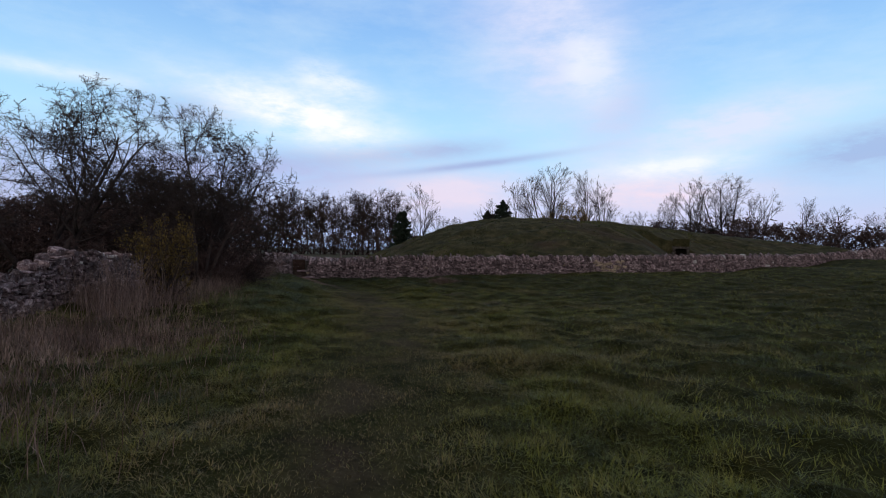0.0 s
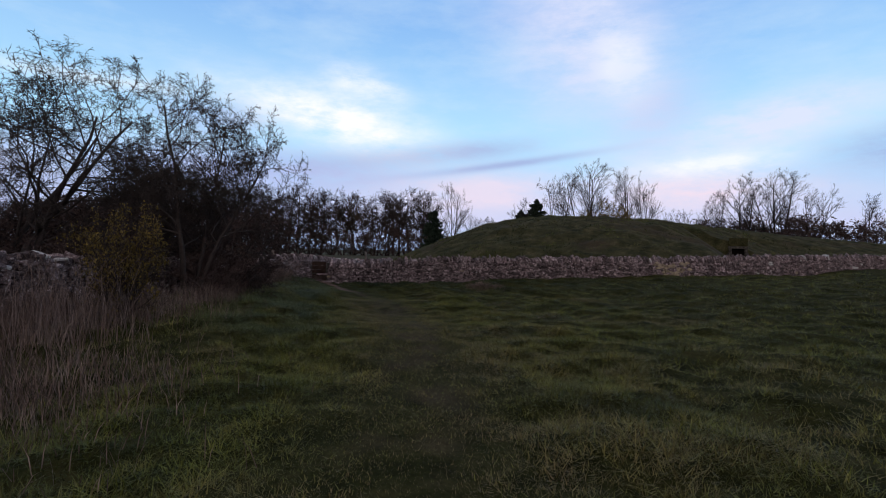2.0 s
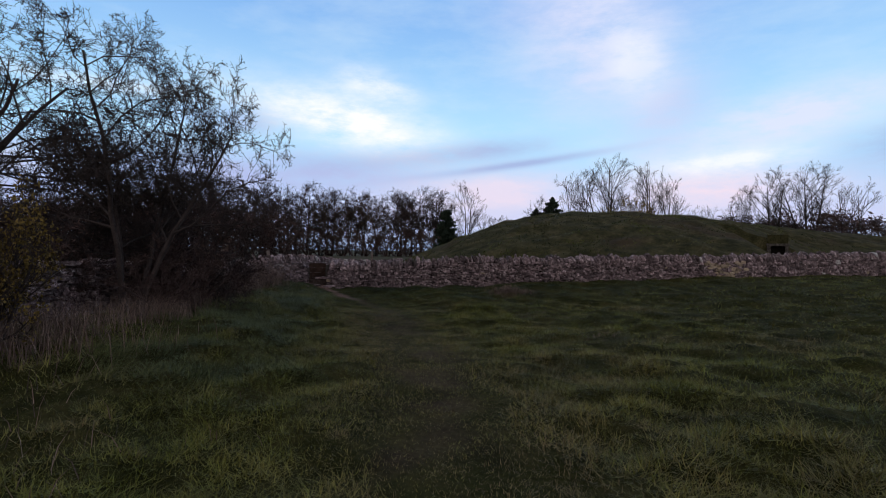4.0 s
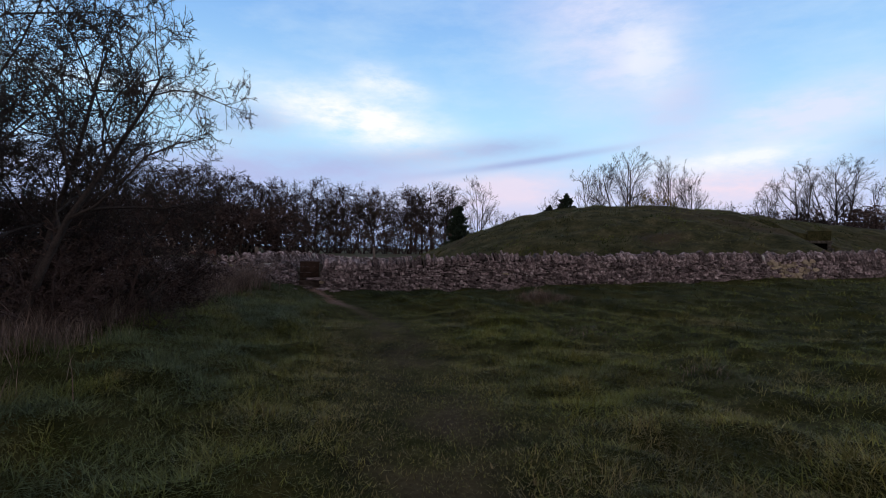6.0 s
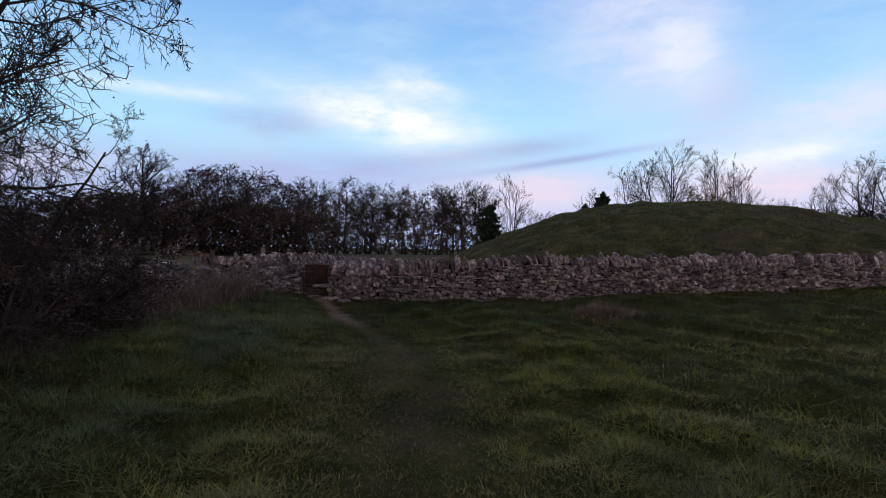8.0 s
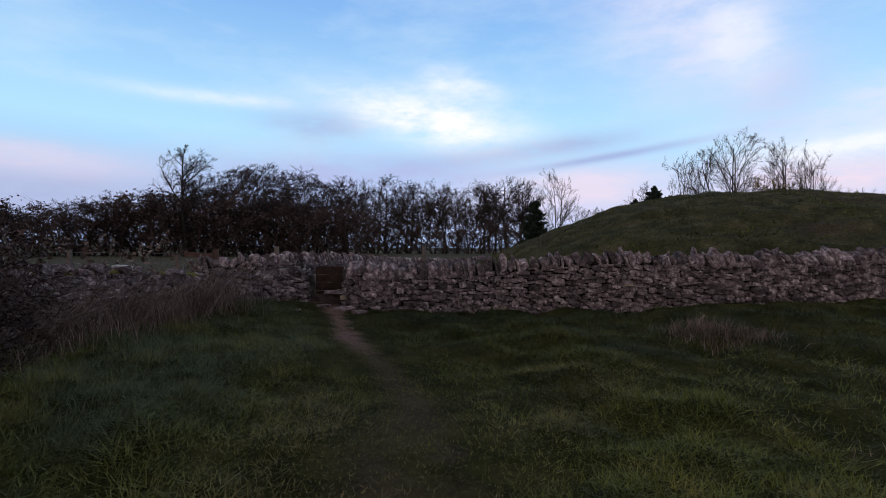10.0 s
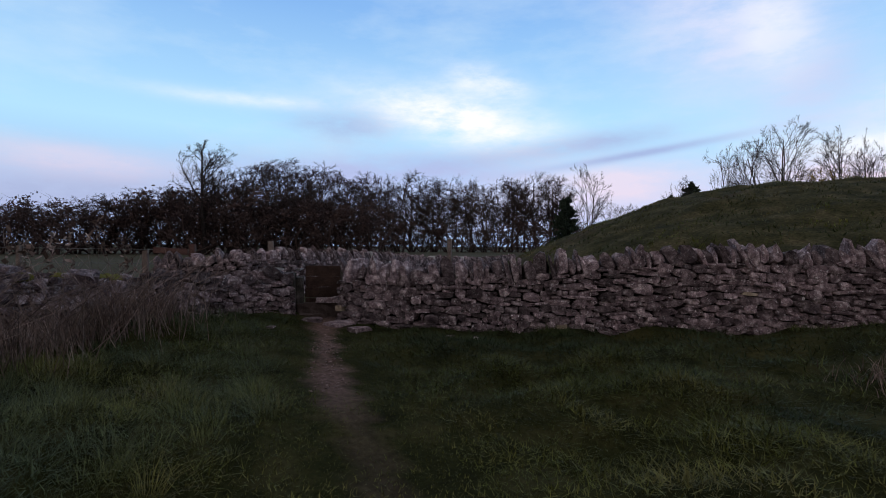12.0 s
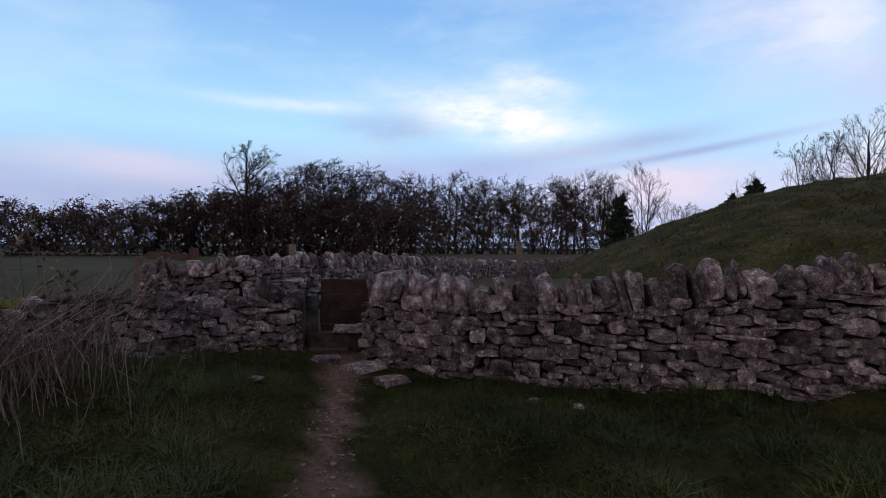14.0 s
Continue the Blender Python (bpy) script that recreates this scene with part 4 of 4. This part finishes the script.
def shades_at(x, y, rng):
    """Dryness and dark lushness of the grass at places, shade between tussocks included."""
    n = len(x)
    axis = near_line(x, y, WALKWAY)
    dry = np.clip(1.7 * (vnoise(x * 0.5, y * 0.5, 31) * 0.6 + vnoise(x * 1.9, y * 1.9, 32) * 0.4) - 0.8 + 0.6 * (rng.random(n) - 0.6), 0, 1)
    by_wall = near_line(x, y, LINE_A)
    dry *= np.clip((by_wall - 2.0) / 4.0, 0.0, 1)
    dry = np.clip(dry + 0.9 * np.clip(1.4 - axis, 0, 1) * (y < 12.5) * rng.random(n), 0, 1)
    dry = np.clip(dry + 0.9 * np.clip(1 - near_line(x, y, [(-6, -3), (-7.5, 1.2), (-10.2, 4.2)]) / 2.4, 0, 1) * rng.random(n), 0, 1)
    # the blend to dark green grows towards the front wall
    lush_and_shade = np.clip(1.35 - by_wall / 3.6, 0, 1.0) * (0.75 + 0.25 * vnoise(x * 0.9, y * 0.9, 33))
    lush_and_shade *= np.clip((27 - y) / 8, 0, 1)      # the far field is paler up to the wall
    lush_and_shade = lush_and_shade + 0.9 * np.clip(0.5 - vnoise(x * 4.1, y * 4.1, 22), 0, 1) * np.clip(axis, 0, 1)      # shade between the tussocks, put into the grass colour
    lush_and_shade = np.clip(lush_and_shade + 1.7 * np.clip(vnoise(x * 1.3, y * 1.3, 34) - 0.56, 0, 1) * np.clip(axis - 0.8, 0, 1), 0, 1)
    # long blue-green grass on the bank below the ruined wall
    cool = np.clip(1.4 - near_line(x, y, BANK) / 1.3, 0, 1) * np.clip(1.9 * vnoise(x * 1.7, y * 1.7, 35) - 0.25, 0, 1) * np.clip(by_wall / 4 - 0.2, 0.15, 1)
    # a sunburnt strip between the bank and the track
    pale = np.clip(1.3 - near_line(x, y, [(-10.4, 9.0), (-13.0, 11.0), (-15.6, 12.6)]) / 0.9, 0, 1)
    dry, lush_and_shade, cool = np.clip(dry + 0.45 * pale * rng.random(n), 0, 1), lush_and_shade * (1 - 0.8 * pale), cool * (1 - 0.7 * pale)
    return dict(dry=dry * (1 - 0.7 * cool), lush_and_shade=lush_and_shade, cool=np.clip(cool, 0, 1))


def grass_mat():
    """The short dense sward."""
    rng = np.random.default_rng(5)
    xs, ys, ws = [], [], []
    for n, x0, x1, y0, y1, lo, hi, w in ((1450000, -21.5, 3, -3, 19, 0, 3.0, 0.009), (620000, -22, 9, -4, 24, 3.0, 7.5, 0.010), (330000, -22, 22, -4, 52, 7.5, 60, 0.018)):
        x, y = rng.uniform(x0, x1, n), rng.uniform(y0, y1, n)
        d = near_line(x, y, WALKWAY)
        k = (d >= lo) & (d < hi)
        x, y = x[k], y[k]
        k = open_turf(x, y, rng)
        xs.append(x[k])
        ys.append(y[k])
        ws.append(np.full(k.sum(), w))
    x, y, w = np.concatenate(xs), np.concatenate(ys), np.concatenate(ws)
    n = len(x)
    axis = near_line(x, y, WALKWAY)
    clump = vnoise(x * 1.3, y * 1.3, 21) * 0.4 + vnoise(x * 4.1, y * 4.1, 22) * 0.6
    tread = np.clip(axis / 1.3 - 0.2, 0.0, 1)
    hgt = (0.032 + 0.028 * tread + 0.11 * np.clip(clump - 0.3, 0, 1) * (0.35 + tread)) * rng.uniform(0.5, 1.5, n)
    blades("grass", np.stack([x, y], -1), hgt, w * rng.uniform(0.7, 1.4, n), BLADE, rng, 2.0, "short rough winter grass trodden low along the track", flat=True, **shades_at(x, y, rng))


def grass_tufts():
    """Tussocks whose blades droop outward and with the lie of the grass, and long combed grass on the bank by the ruined wall."""
    rng = np.random.default_rng(15)
    got = []
    # (place to sow, number, distance from the track, blades each, spread, height, width)
    for (x0, x1, y0, y1), m, lo, hi, per, spread, tall, width in (
            ((-21, 4, -4, 20), 4600, 0.7, 4.2, 44, (0.04, 0.13), (0.05, 0.11), 0.0034), ((-22, 9, -5, 26), 3000, 4.2, 10.5, 34, (0.08, 0.2), (0.08, 0.16), 0.0065),
            ((-16, 24, -5, 50), 2700, 10.5, 32, 24, (0.15, 0.36), (0.11, 0.2), 0.014), ((-20.4, -9.5, 5.5, 14.6), 1700, 0.55, 5.5, 56, (0.06, 0.16), (0.12, 0.25), 0.0036)):
        cx, cy = rng.uniform(x0, x1, m), rng.uniform(y0, y1, m)
        d = near_line(cx, cy, WALKWAY)
        k = (d > lo) & (d < hi) & (rng.random(m) < 0.25 + 1.1 * vnoise(cx * 0.8, cy * 0.8, 23))
        if per == 56:
            k &= near_line(cx, cy, LINE_B) < 3.4
        cx, cy = cx[k], cy[k]
        j = np.repeat(np.arange(len(cx)), per)
        n = len(j)
        r, out = rng.uniform(*spread, len(cx))[j], rng.uniform(0, 2 * np.pi, n)
        q = np.sqrt(rng.random(n))
        x, y = cx[j] + np.cos(out) * r * q, cy[j] + np.sin(out) * r * q
        comb = 2.6 + 3.0 * (vnoise(cx * 0.35, cy * 0.35, 24)[j] - 0.5)
        az = np.arctan2(0.8 * np.sin(out) * q + 0.6 * np.sin(comb), 0.8 * np.cos(out) * q + 0.6 * np.cos(comb))
        h = rng.uniform(*tall, len(cx))[j] * rng.uniform(0.6, 1.25, n)
        got.append((x, y, h, np.full(n, width) * rng.uniform(0.7, 1.3, n), az, rng.random(len(cx))[j], rng.random(len(cx))[j]))
    x, y, h, w, az, own, own2 = (np.concatenate(c) for c in zip(*got))
    k = open_turf(x, y, rng)
    x, y, h, w, az, own, own2 = x[k], y[k], h[k], w[k], az[k], own[k], own2[k]
    sh = shades_at(x, y, rng)
    sh["dry"] = np.clip(sh["dry"] + np.clip(own - 0.72, 0, 1) * 1.8, 0, 1)      # each tussock has its own shade
    sh["lush_and_shade"] = np.clip(sh["lush_and_shade"] * 0.85 + np.clip(own2 - 0.6, 0, 1) * 1.2, 0, 1)
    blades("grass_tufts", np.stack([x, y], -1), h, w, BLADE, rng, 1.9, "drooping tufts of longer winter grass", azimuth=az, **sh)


grass_mat()
grass_tufts()


def rough_strip():
    """Dead tall grass between the track and the ruined wall."""
    rng = np.random.default_rng(6)
    xs, ys, hs = [], [], []
    for line, n, spread, tall in (([(-8.0, -3.0), (-9.6, 0.8), (-11.2, 3.2), (-12.6, 5.0), (-13.2, 5.9)], 17000, 0.75, 0.5), ([(-4.5, -2.0), (-7.0, 1.2), (-9.0, 3.4)], 14000, 0.9, 0.26),
                                  ([(-13.4, 7.0), (-15.7, 8.6), (-18.0, 10.4), (-19.8, 12.6)], 7000, 0.28, 0.4)):
        total, at = polyline(line)
        p = np.array([at(q)[0] for q in rng.random(n) * total])
        x, y = p[:, 0] + rng.normal(0, spread, n), p[:, 1] + rng.normal(0, spread, n)
        v = vnoise(x * 1.2, y * 1.2, 41)
        keep = (rng.random(n) < 0.25 + v) & (np.hypot(x + 11.1, y - 2.2) > 1.25) & (near_line(x, y, [q[:2] for q in WALL_B]) > 0.25)
        xs.append(x[keep])
        ys.append(y[keep])
        hs.append(tall * (0.5 + 0.9 * v[keep]) * rng.uniform(0.6, 1.25, keep.sum()))
    x, y, h = np.concatenate(xs), np.concatenate(ys), np.concatenate(hs)
    blades("dead_grass", np.stack([x, y], -1), h, np.full(len(x), 0.007), DEAD, rng, 0.8, "tall reddish dead grass along the wall's foot")


rough_strip()


def mound_grass():
    """Tussocky grass on the side of the mound that faces the walk."""
    rng = np.random.default_rng(25)
    n = 90000
    x, y = rng.uniform(-40, 4, n), rng.uniform(25, 75, n)
    h = mound_height(x, y)
    clump = vnoise(x * 1.4, y * 1.4, 26)
    k = (h > 0.15) & (rng.random(n) < 0.15 + 1.2 * np.clip(clump - 0.25, 0, 1)) & (near_line(x, y, [HOLE, (HOLE[0] + 24 * OUT.x, HOLE[1] + 24 * OUT.y)]) > 3.2)
    x, y, h, clump = x[k], y[k], h[k], clump[k]
    n = len(x)
    near_z = land(x, y) + h - 0.08 + np.clip(h, 0, 1) * mound_lumps(x, y)
    tall = (0.06 + 0.12 * np.clip(clump - 0.3, 0, 1)) * rng.uniform(0.6, 1.4, n)
    a = rng.uniform(0, 2 * np.pi, n)
    w, lean = 0.035, 0.8
    V = np.empty((n, 3, 3))
    for q, sgn in ((0, 1), (1, -1)):
        V[:, q] = np.stack([x + sgn * np.cos(a) * w, y + sgn * np.sin(a) * w, near_z], -1)
    V[:, 2] = np.stack([x + rng.normal(0, 0.5, n) * tall * lean, y + rng.normal(0, 0.5, n) * tall * lean, near_z + tall], -1)
    me = mesh_from("mound_grass", V.reshape(-1, 3).tolist(), np.arange(n * 3).reshape(n, 3).tolist(), BLADE)
    for key, value in (("dry", np.clip(1.8 * vnoise(x * 0.4, y * 0.4, 27) - 0.75 + 0.4 * (rng.random(n) - 0.5), 0, 1)), ("lush_and_shade", np.clip(1.6 * vnoise(x * 0.6, y * 0.6, 28) - 0.15, 0.25, 0.95))):
        me.attributes.new(key, "FLOAT", "POINT").data.foreach_set("value", np.repeat(value, 3).astype(np.float32))
    return tagged(new("mound_grass", me), "rough tussocky grass on the mound", "grass", kind="stuff")


mound_grass()


# ---------------------------------------------------------------- dead stalks, tussocks, gravel
def stalks(name, n, line, spread, tall, seed, mat, label, lean_to=None, lean=0.35, heads=False):
    """Dead stems, each a thin three-sided tube, as one object."""
    rng = np.random.default_rng(seed)
    total, at = polyline(line)
    V, F = [], []
    for i in range(n):
        (x, y), a = at(rng.random() * total)
        x, y = x + rng.normal(0, spread), y + rng.normal(0, spread)
        d = rng.normal(0, lean, 2) + (np.array(lean_to) if lean_to else 0)
        h = tall * rng.uniform(0.5, 1.15)
        foot = np.array((x, y, land1(x, y) - 0.03))
        d3 = np.array((d[0], d[1], 1.0))
        mid = foot + d3 * h * 0.5
        tip = mid + (d3 + np.array((*(d * 0.9 + rng.normal(0, 0.12, 2)), -0.1))) * h * 0.5
        tube(V, F, [foot, mid, tip], 0.0042, 0.002, 3)
        if heads:
            for q in range(14):
                c = tip + (mid - tip) * rng.random() * 0.35 + rng.normal(0, 0.03, 3)
                s, o = 0.018 * rng.uniform(0.6, 1.4), len(V)
                e = rng.normal(0, 1, (2, 3)) * s
                V.extend([tuple(c - e[0]), tuple(c + e[1]), tuple(c + e[0]), tuple(c - e[1])])
                F.append((o, o + 1, o + 2, o + 3))
    return tagged(new(name, mesh_from(name, V, F, mat)), label, "dead stalks", kind="stuff")


stalks("dead_stalks", 400, [(-20.0, 13.0), (-19.4, 11.7), (-18.0, 10.1), (-16.3, 8.4)], 0.26, 0.85, 51, STRAW, "pale leaning dead stalks against the ruined wall", (0.05, 0.1), 0.46)
stalks("dead_stalks", 380, [(-19.9, 12.7), (-19.1, 11.5), (-17.9, 10.4), (-16.9, 9.4)], 0.34, 0.75, 54, DEAD, "tangle of brown dead stems at the foot of the ruined wall", (0.1, -0.05), 0.45)
stalks("dead_stalks", 60, [(-19.7, 12.9), (-18.9, 11.6), (-18.0, 10.8)], 0.25, 0.95, 55, STRAW, "long pale bent stems rising over the ruined wall", (0.1, 0.05), 0.4)
stalks("dead_stalks", 220, [(-12.2, 4.9), (-11.2, 3.9), (-10.6, 3.2)], 0.35, 1.15, 52, STRAW, "tall pale dead stalks beside the yellow shrub", (0.0, 0.0), 0.14)
stalks("seed_stalks", 65, [(-21.6, 12.2), (-20.9, 10.8), (-19.6, 9.4)], 0.35, 1.35, 53, DEAD, "tall weeds with ragged seed heads behind the ruined wall", None, 0.10, True)


def tussock(x, y, r, n, tall, seed, mat=STRAW, label="pale dead tussock in the grass"):
    rng = np.random.default_rng(seed)
    p = np.stack([x + rng.normal(0, r, n), y + rng.normal(0, r, n)], -1)
    blades("tussock", p, tall * rng.uniform(0.5, 1.2, n), np.full(n, 0.007), mat, rng, 1.3, label)


for i, (x, y, r, n, h) in enumerate([(-14.0, 17.7, 0.3, 800, 0.24), (-13.4, 17.9, 0.2, 200, 0.2), (-18.5, 17.7, 0.12, 200, 0.2), (-11.2, 15.2, 0.3, 120, 0.12), (-8.8, 13.6, 0.3, 100, 0.12)]):
    tussock(x, y, r, n, h, 60 + i, DEAD)


def gravel():
    """Small stones trodden into the bare path."""
    rng = np.random.default_rng(8)
    total, at = polyline(MUD)
    g, base = Gather(), STONES
    for i in range(520):
        (x, y), a = at(total * (0.42 + 0.42 * rng.random()))
        x, y = x + rng.normal(0, 0.09), y + rng.normal(0, 0.09)
        s = 0.007 + 0.02 * rng.random() ** 3
        g.add(base[rng.integers(0, len(base))], Matrix.Translation((x, y, land1(x, y) + s * 0.1)) @ Euler((0, 0, rng.random() * 6)).to_matrix().to_4x4() @ Matrix.Diagonal((s * 1.4, s, s * 0.6, 1)))
    me = g.mesh("gravel")
    me.materials[0] = PATHSTONE
    return tagged(new("gravel", me), "small reddish stones trodden into the bare path", "gravel", kind="stuff")


gravel()


def loose_stone(x, y, w, d, h, turn, seed, label, mat=STONE, sink=0.38):
    ob = new("loose_stone", stone_mesh("loose_stone", seed, mat, 0.3))
    ob.matrix_world = pose(x, y, land1(x, y) + h * (0.5 - sink), 3, -2, turn) @ Matrix.Diagonal((w, d, h, 1))
    return tagged(ob, label, "stone", "loose stones on the path")


loose_stone(-20.0, 15.0, 0.42, 0.3, 0.09, 20, 501, "flat stone bedded in the path before the gap")
loose_stone(-20.4, 14.75, 0.3, 0.22, 0.07, 60, 502, "flat stone bedded in the path before the gap")
loose_stone(-19.45, 15.1, 0.3, 0.2, 0.09, 100, 503, "pale flat stone at the path's edge")
loose_stone(-18.4, 15.9, 0.12, 0.09, 0.04, 10, 504, "small stone lying in the grass")
loose_stone(-18.1, 16.1, 0.09, 0.08, 0.05, 50, 505, "small stone lying in the grass")
loose_stone(-19.75, 13.95, 0.12, 0.08, 0.03, 50, 506, "small stone lying in the grass")


# ---------------------------------------------------------------- the stile in the gap
def rough_box(w, d, h, seed, wear=0.012, cuts=3):
    """A block w by d by h standing on its base, its edges chipped."""
    bm = bmesh.new()
    bmesh.ops.create_cube(bm, size=1.0)
    bmesh.ops.subdivide_edges(bm, edges=bm.edges[:], cuts=cuts, use_grid_fill=True)
    for v in bm.verts:
        v.co = Vector((v.co.x * w, v.co.y * d, (v.co.z + 0.5) * h))
        edge = sum(abs(abs(c) - e / 2) < 1e-4 for c, e in ((v.co.x, w), (v.co.y, d)))
        if edge == 2:
            v.co.x *= 1 - 0.06 * min(1, 0.1 / w)
            v.co.y *= 1 - 0.06
        v.co += noise.noise_vector(v.co * 6 + Vector((seed, 0, 0))) * wear
    return bm


def bm_mesh(name, bm, mat):
    me = bpy.data.meshes.new(name)
    bm.to_mesh(me)
    bm.free()
    me.materials.append(mat)
    return me


def stile():
    ob = new("stile")
    # jambs in darkened limestone, the shade of the reveal in their colour
    for side, w, h, y in ((-0.46, 0.1, 0.66, 0.14), (-0.36, 0.12, 0.6, 0.3), (0.4, 0.16, 0.72, 0.16)):
        p = part("jamb", bm_mesh("jamb", rough_box(w, 0.26, h + 0.15, 7 + side, 0.04), SHADED_STONE), ob, "upright limestone slab with shade in its colour")
        p.location = (side, y, -0.15)
    for k in range(4):
        p = part("board", bm_mesh("board", rough_box(0.62, 0.05, 0.172, 20 + k, 0.008), WOOD), ob, "dark brown weathered board")
        p.location = (0.03, 0.38 + 0.008 * (k % 2), 0.07 + 0.18 * k)
    p = part("step", bm_mesh("step", rough_box(0.44, 0.24, 0.075, 31, 0.03), STONE), ob, "worn stone tread")
    p.location = (0.14, 0.12, 0.2)
    p = part("riser", bm_mesh("riser", rough_box(0.72, 0.24, 0.34, 33, 0.05), EARTH), ob, "earthy stone riser")
    p.location = (0.0, 0.2, -0.15)
    p = part("lower_step", bm_mesh("lower_step", rough_box(0.4, 0.2, 0.14, 35, 0.04), EARTH), ob, "low broken stone tread")
    p.location = (-0.1, -0.04, -0.1)
    ob.matrix_world = pose(-20.72, 15.0, land1(-20.7, 15.0) + 0.02, 0, 0, 64)
    return tagged(ob, "stone and board step stile closing the gap in the wall", "stile")


stile()


def fence():
    """The broken timber fence behind the ruined wall."""
    ob = new("fence")
    base = land1(-25.1, 13.7)
    p = part("post", bm_mesh("post", rough_box(0.12, 0.12, 1.3, 41), REDWOOD), ob, "red-brown timber post")
    p.location = (0, 0, -0.15)
    p = part("rail", bm_mesh("rail", rough_box(0.7, 0.05, 0.13, 42), REDWOOD), ob, "red-brown timber rail")
    p.matrix_basis = pose(-0.42, -0.08, 0.93, 0, 3, 0)
    p = part("strut", bm_mesh("strut", rough_box(0.11, 0.11, 1.15, 43), POST), ob, "dark timber post")
    p.location = (-0.95, -0.02, -0.15)
    ob.matrix_world = pose(-25.1, 13.75, base, 0, 0, 62)
    return tagged(ob, "broken red-brown timber fence end behind the wall", "fence")


fence()


def fence_post(x, y, top, w, tilt, turn, label):
    g = land1(x, y)
    ob = new("fence_post", bm_mesh("fence_post", rough_box(w, w * 0.8, top - g + 0.2, 50 + x), POST))
    ob.matrix_world = pose(x, y, g - 0.2, tilt, tilt * 0.6, turn)
    return tagged(ob, label, "post", "fence posts")


fence_post(-25.5, 15.6, 1.36, 0.14, -5, 70, "leaning grey timber post behind the gap")
fence_post(-20.35, 17.25, 1.40, 0.075, 0, 40, "weathered timber post behind the front wall")
for x, y in ((-27.5, 10.6), (-29.5, 6.6), (-31.5, 2.6), (-33.5, -1.4)):
    fence_post(x, y, land1(x, y) + 1.05, 0.09, 1, 60, "dark timber post of the field fence")


def wires():
    V, F = [], []
    line = [(-26.0, 13.3), (-27.5, 10.6), (-29.5, 6.6), (-31.5, 2.6), (-33.5, -1.4)]
    for h in (0.35, 0.68, 1.0):
        tube(V, F, [np.array((x, y, land1(x, y) + h)) for x, y in line], 0.005, 0.005, 4)
    return tagged(new("fence_wire", mesh_from("fence_wire", V, F, WIRE)), "three strands of wire along the field fence", "wire")


wires()


# ---------------------------------------------------------------- the chamber in the mound's side
def chamber():
    ob = new("chamber_entrance")
    g = SILL

    def block(name, x, y, z, w, d, h, seed, mat=SHADED_STONE, label=""):
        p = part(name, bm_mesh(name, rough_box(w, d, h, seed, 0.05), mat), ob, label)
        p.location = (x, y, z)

    # portal stones carry the shade of the recess in their colour
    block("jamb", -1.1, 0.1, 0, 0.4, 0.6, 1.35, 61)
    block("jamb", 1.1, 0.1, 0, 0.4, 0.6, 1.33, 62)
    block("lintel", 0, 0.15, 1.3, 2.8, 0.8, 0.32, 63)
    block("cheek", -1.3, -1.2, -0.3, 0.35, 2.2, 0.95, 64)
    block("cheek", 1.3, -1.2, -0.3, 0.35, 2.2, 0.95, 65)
    block("inner_wall", 0, 2.0, -0.2, 2.6, 0.3, 1.8, 66, DARK, "chamber back with shade in its colour")
    block("inner_side", -1.2, 1.2, -0.2, 0.25, 1.5, 1.8, 67, DARK)
    block("inner_side", 1.2, 1.2, -0.2, 0.25, 1.5, 1.8, 68, DARK)
    block("roof", 0, 0.95, 1.6, 2.4, 1.5, 0.2, 69, SHADED_STONE, "stone capping")
    block("head_wall", 0, 0.5, 1.58, 2.6, 0.7, 1.3, 70, MOUND, "turf bank over the lintel")
    ob.matrix_world = pose(HOLE[0], HOLE[1], g, 0, 0, math.degrees(math.atan2(OUT.y, OUT.x)) + 90) @ Matrix.Diagonal((0.62, 0.62, 0.66, 1))
    return tagged(ob, "stone-lined chamber mouth in the mound's side", "tomb entrance")


chamber()


# ---------------------------------------------------------------- moss on the ruined wall
def moss_cushion(x, y, z, r, seed):
    bm = bmesh.new()
    bmesh.ops.create_icosphere(bm, subdivisions=3, radius=r)
    for v in bm.verts:
        v.co.z *= 0.45
        v.co += noise.noise_vector(v.co * 14 + Vector((seed, 0, 0))) * 0.03
    ob = new("moss_cushion", bm_mesh("moss_cushion", bm, MOSS))
    ob.matrix_world = pose(x, y, z, 0, 0, seed * 40)
    return tagged(ob, "yellow-green moss cushion on top of the ruined wall", "moss", "moss cushions")


total_b, at_b = polyline(WALL_B)
for i, (s, r) in enumerate([(2.5, 0.13), (2.75, 0.16), (3.1, 0.14), (3.5, 0.12), (4.1, 0.15), (4.6, 0.12), (5.3, 0.15)]):
    (x, y, top), a = at_b(s)
    moss_cushion(x, y, top - 0.16, r, i + 1)
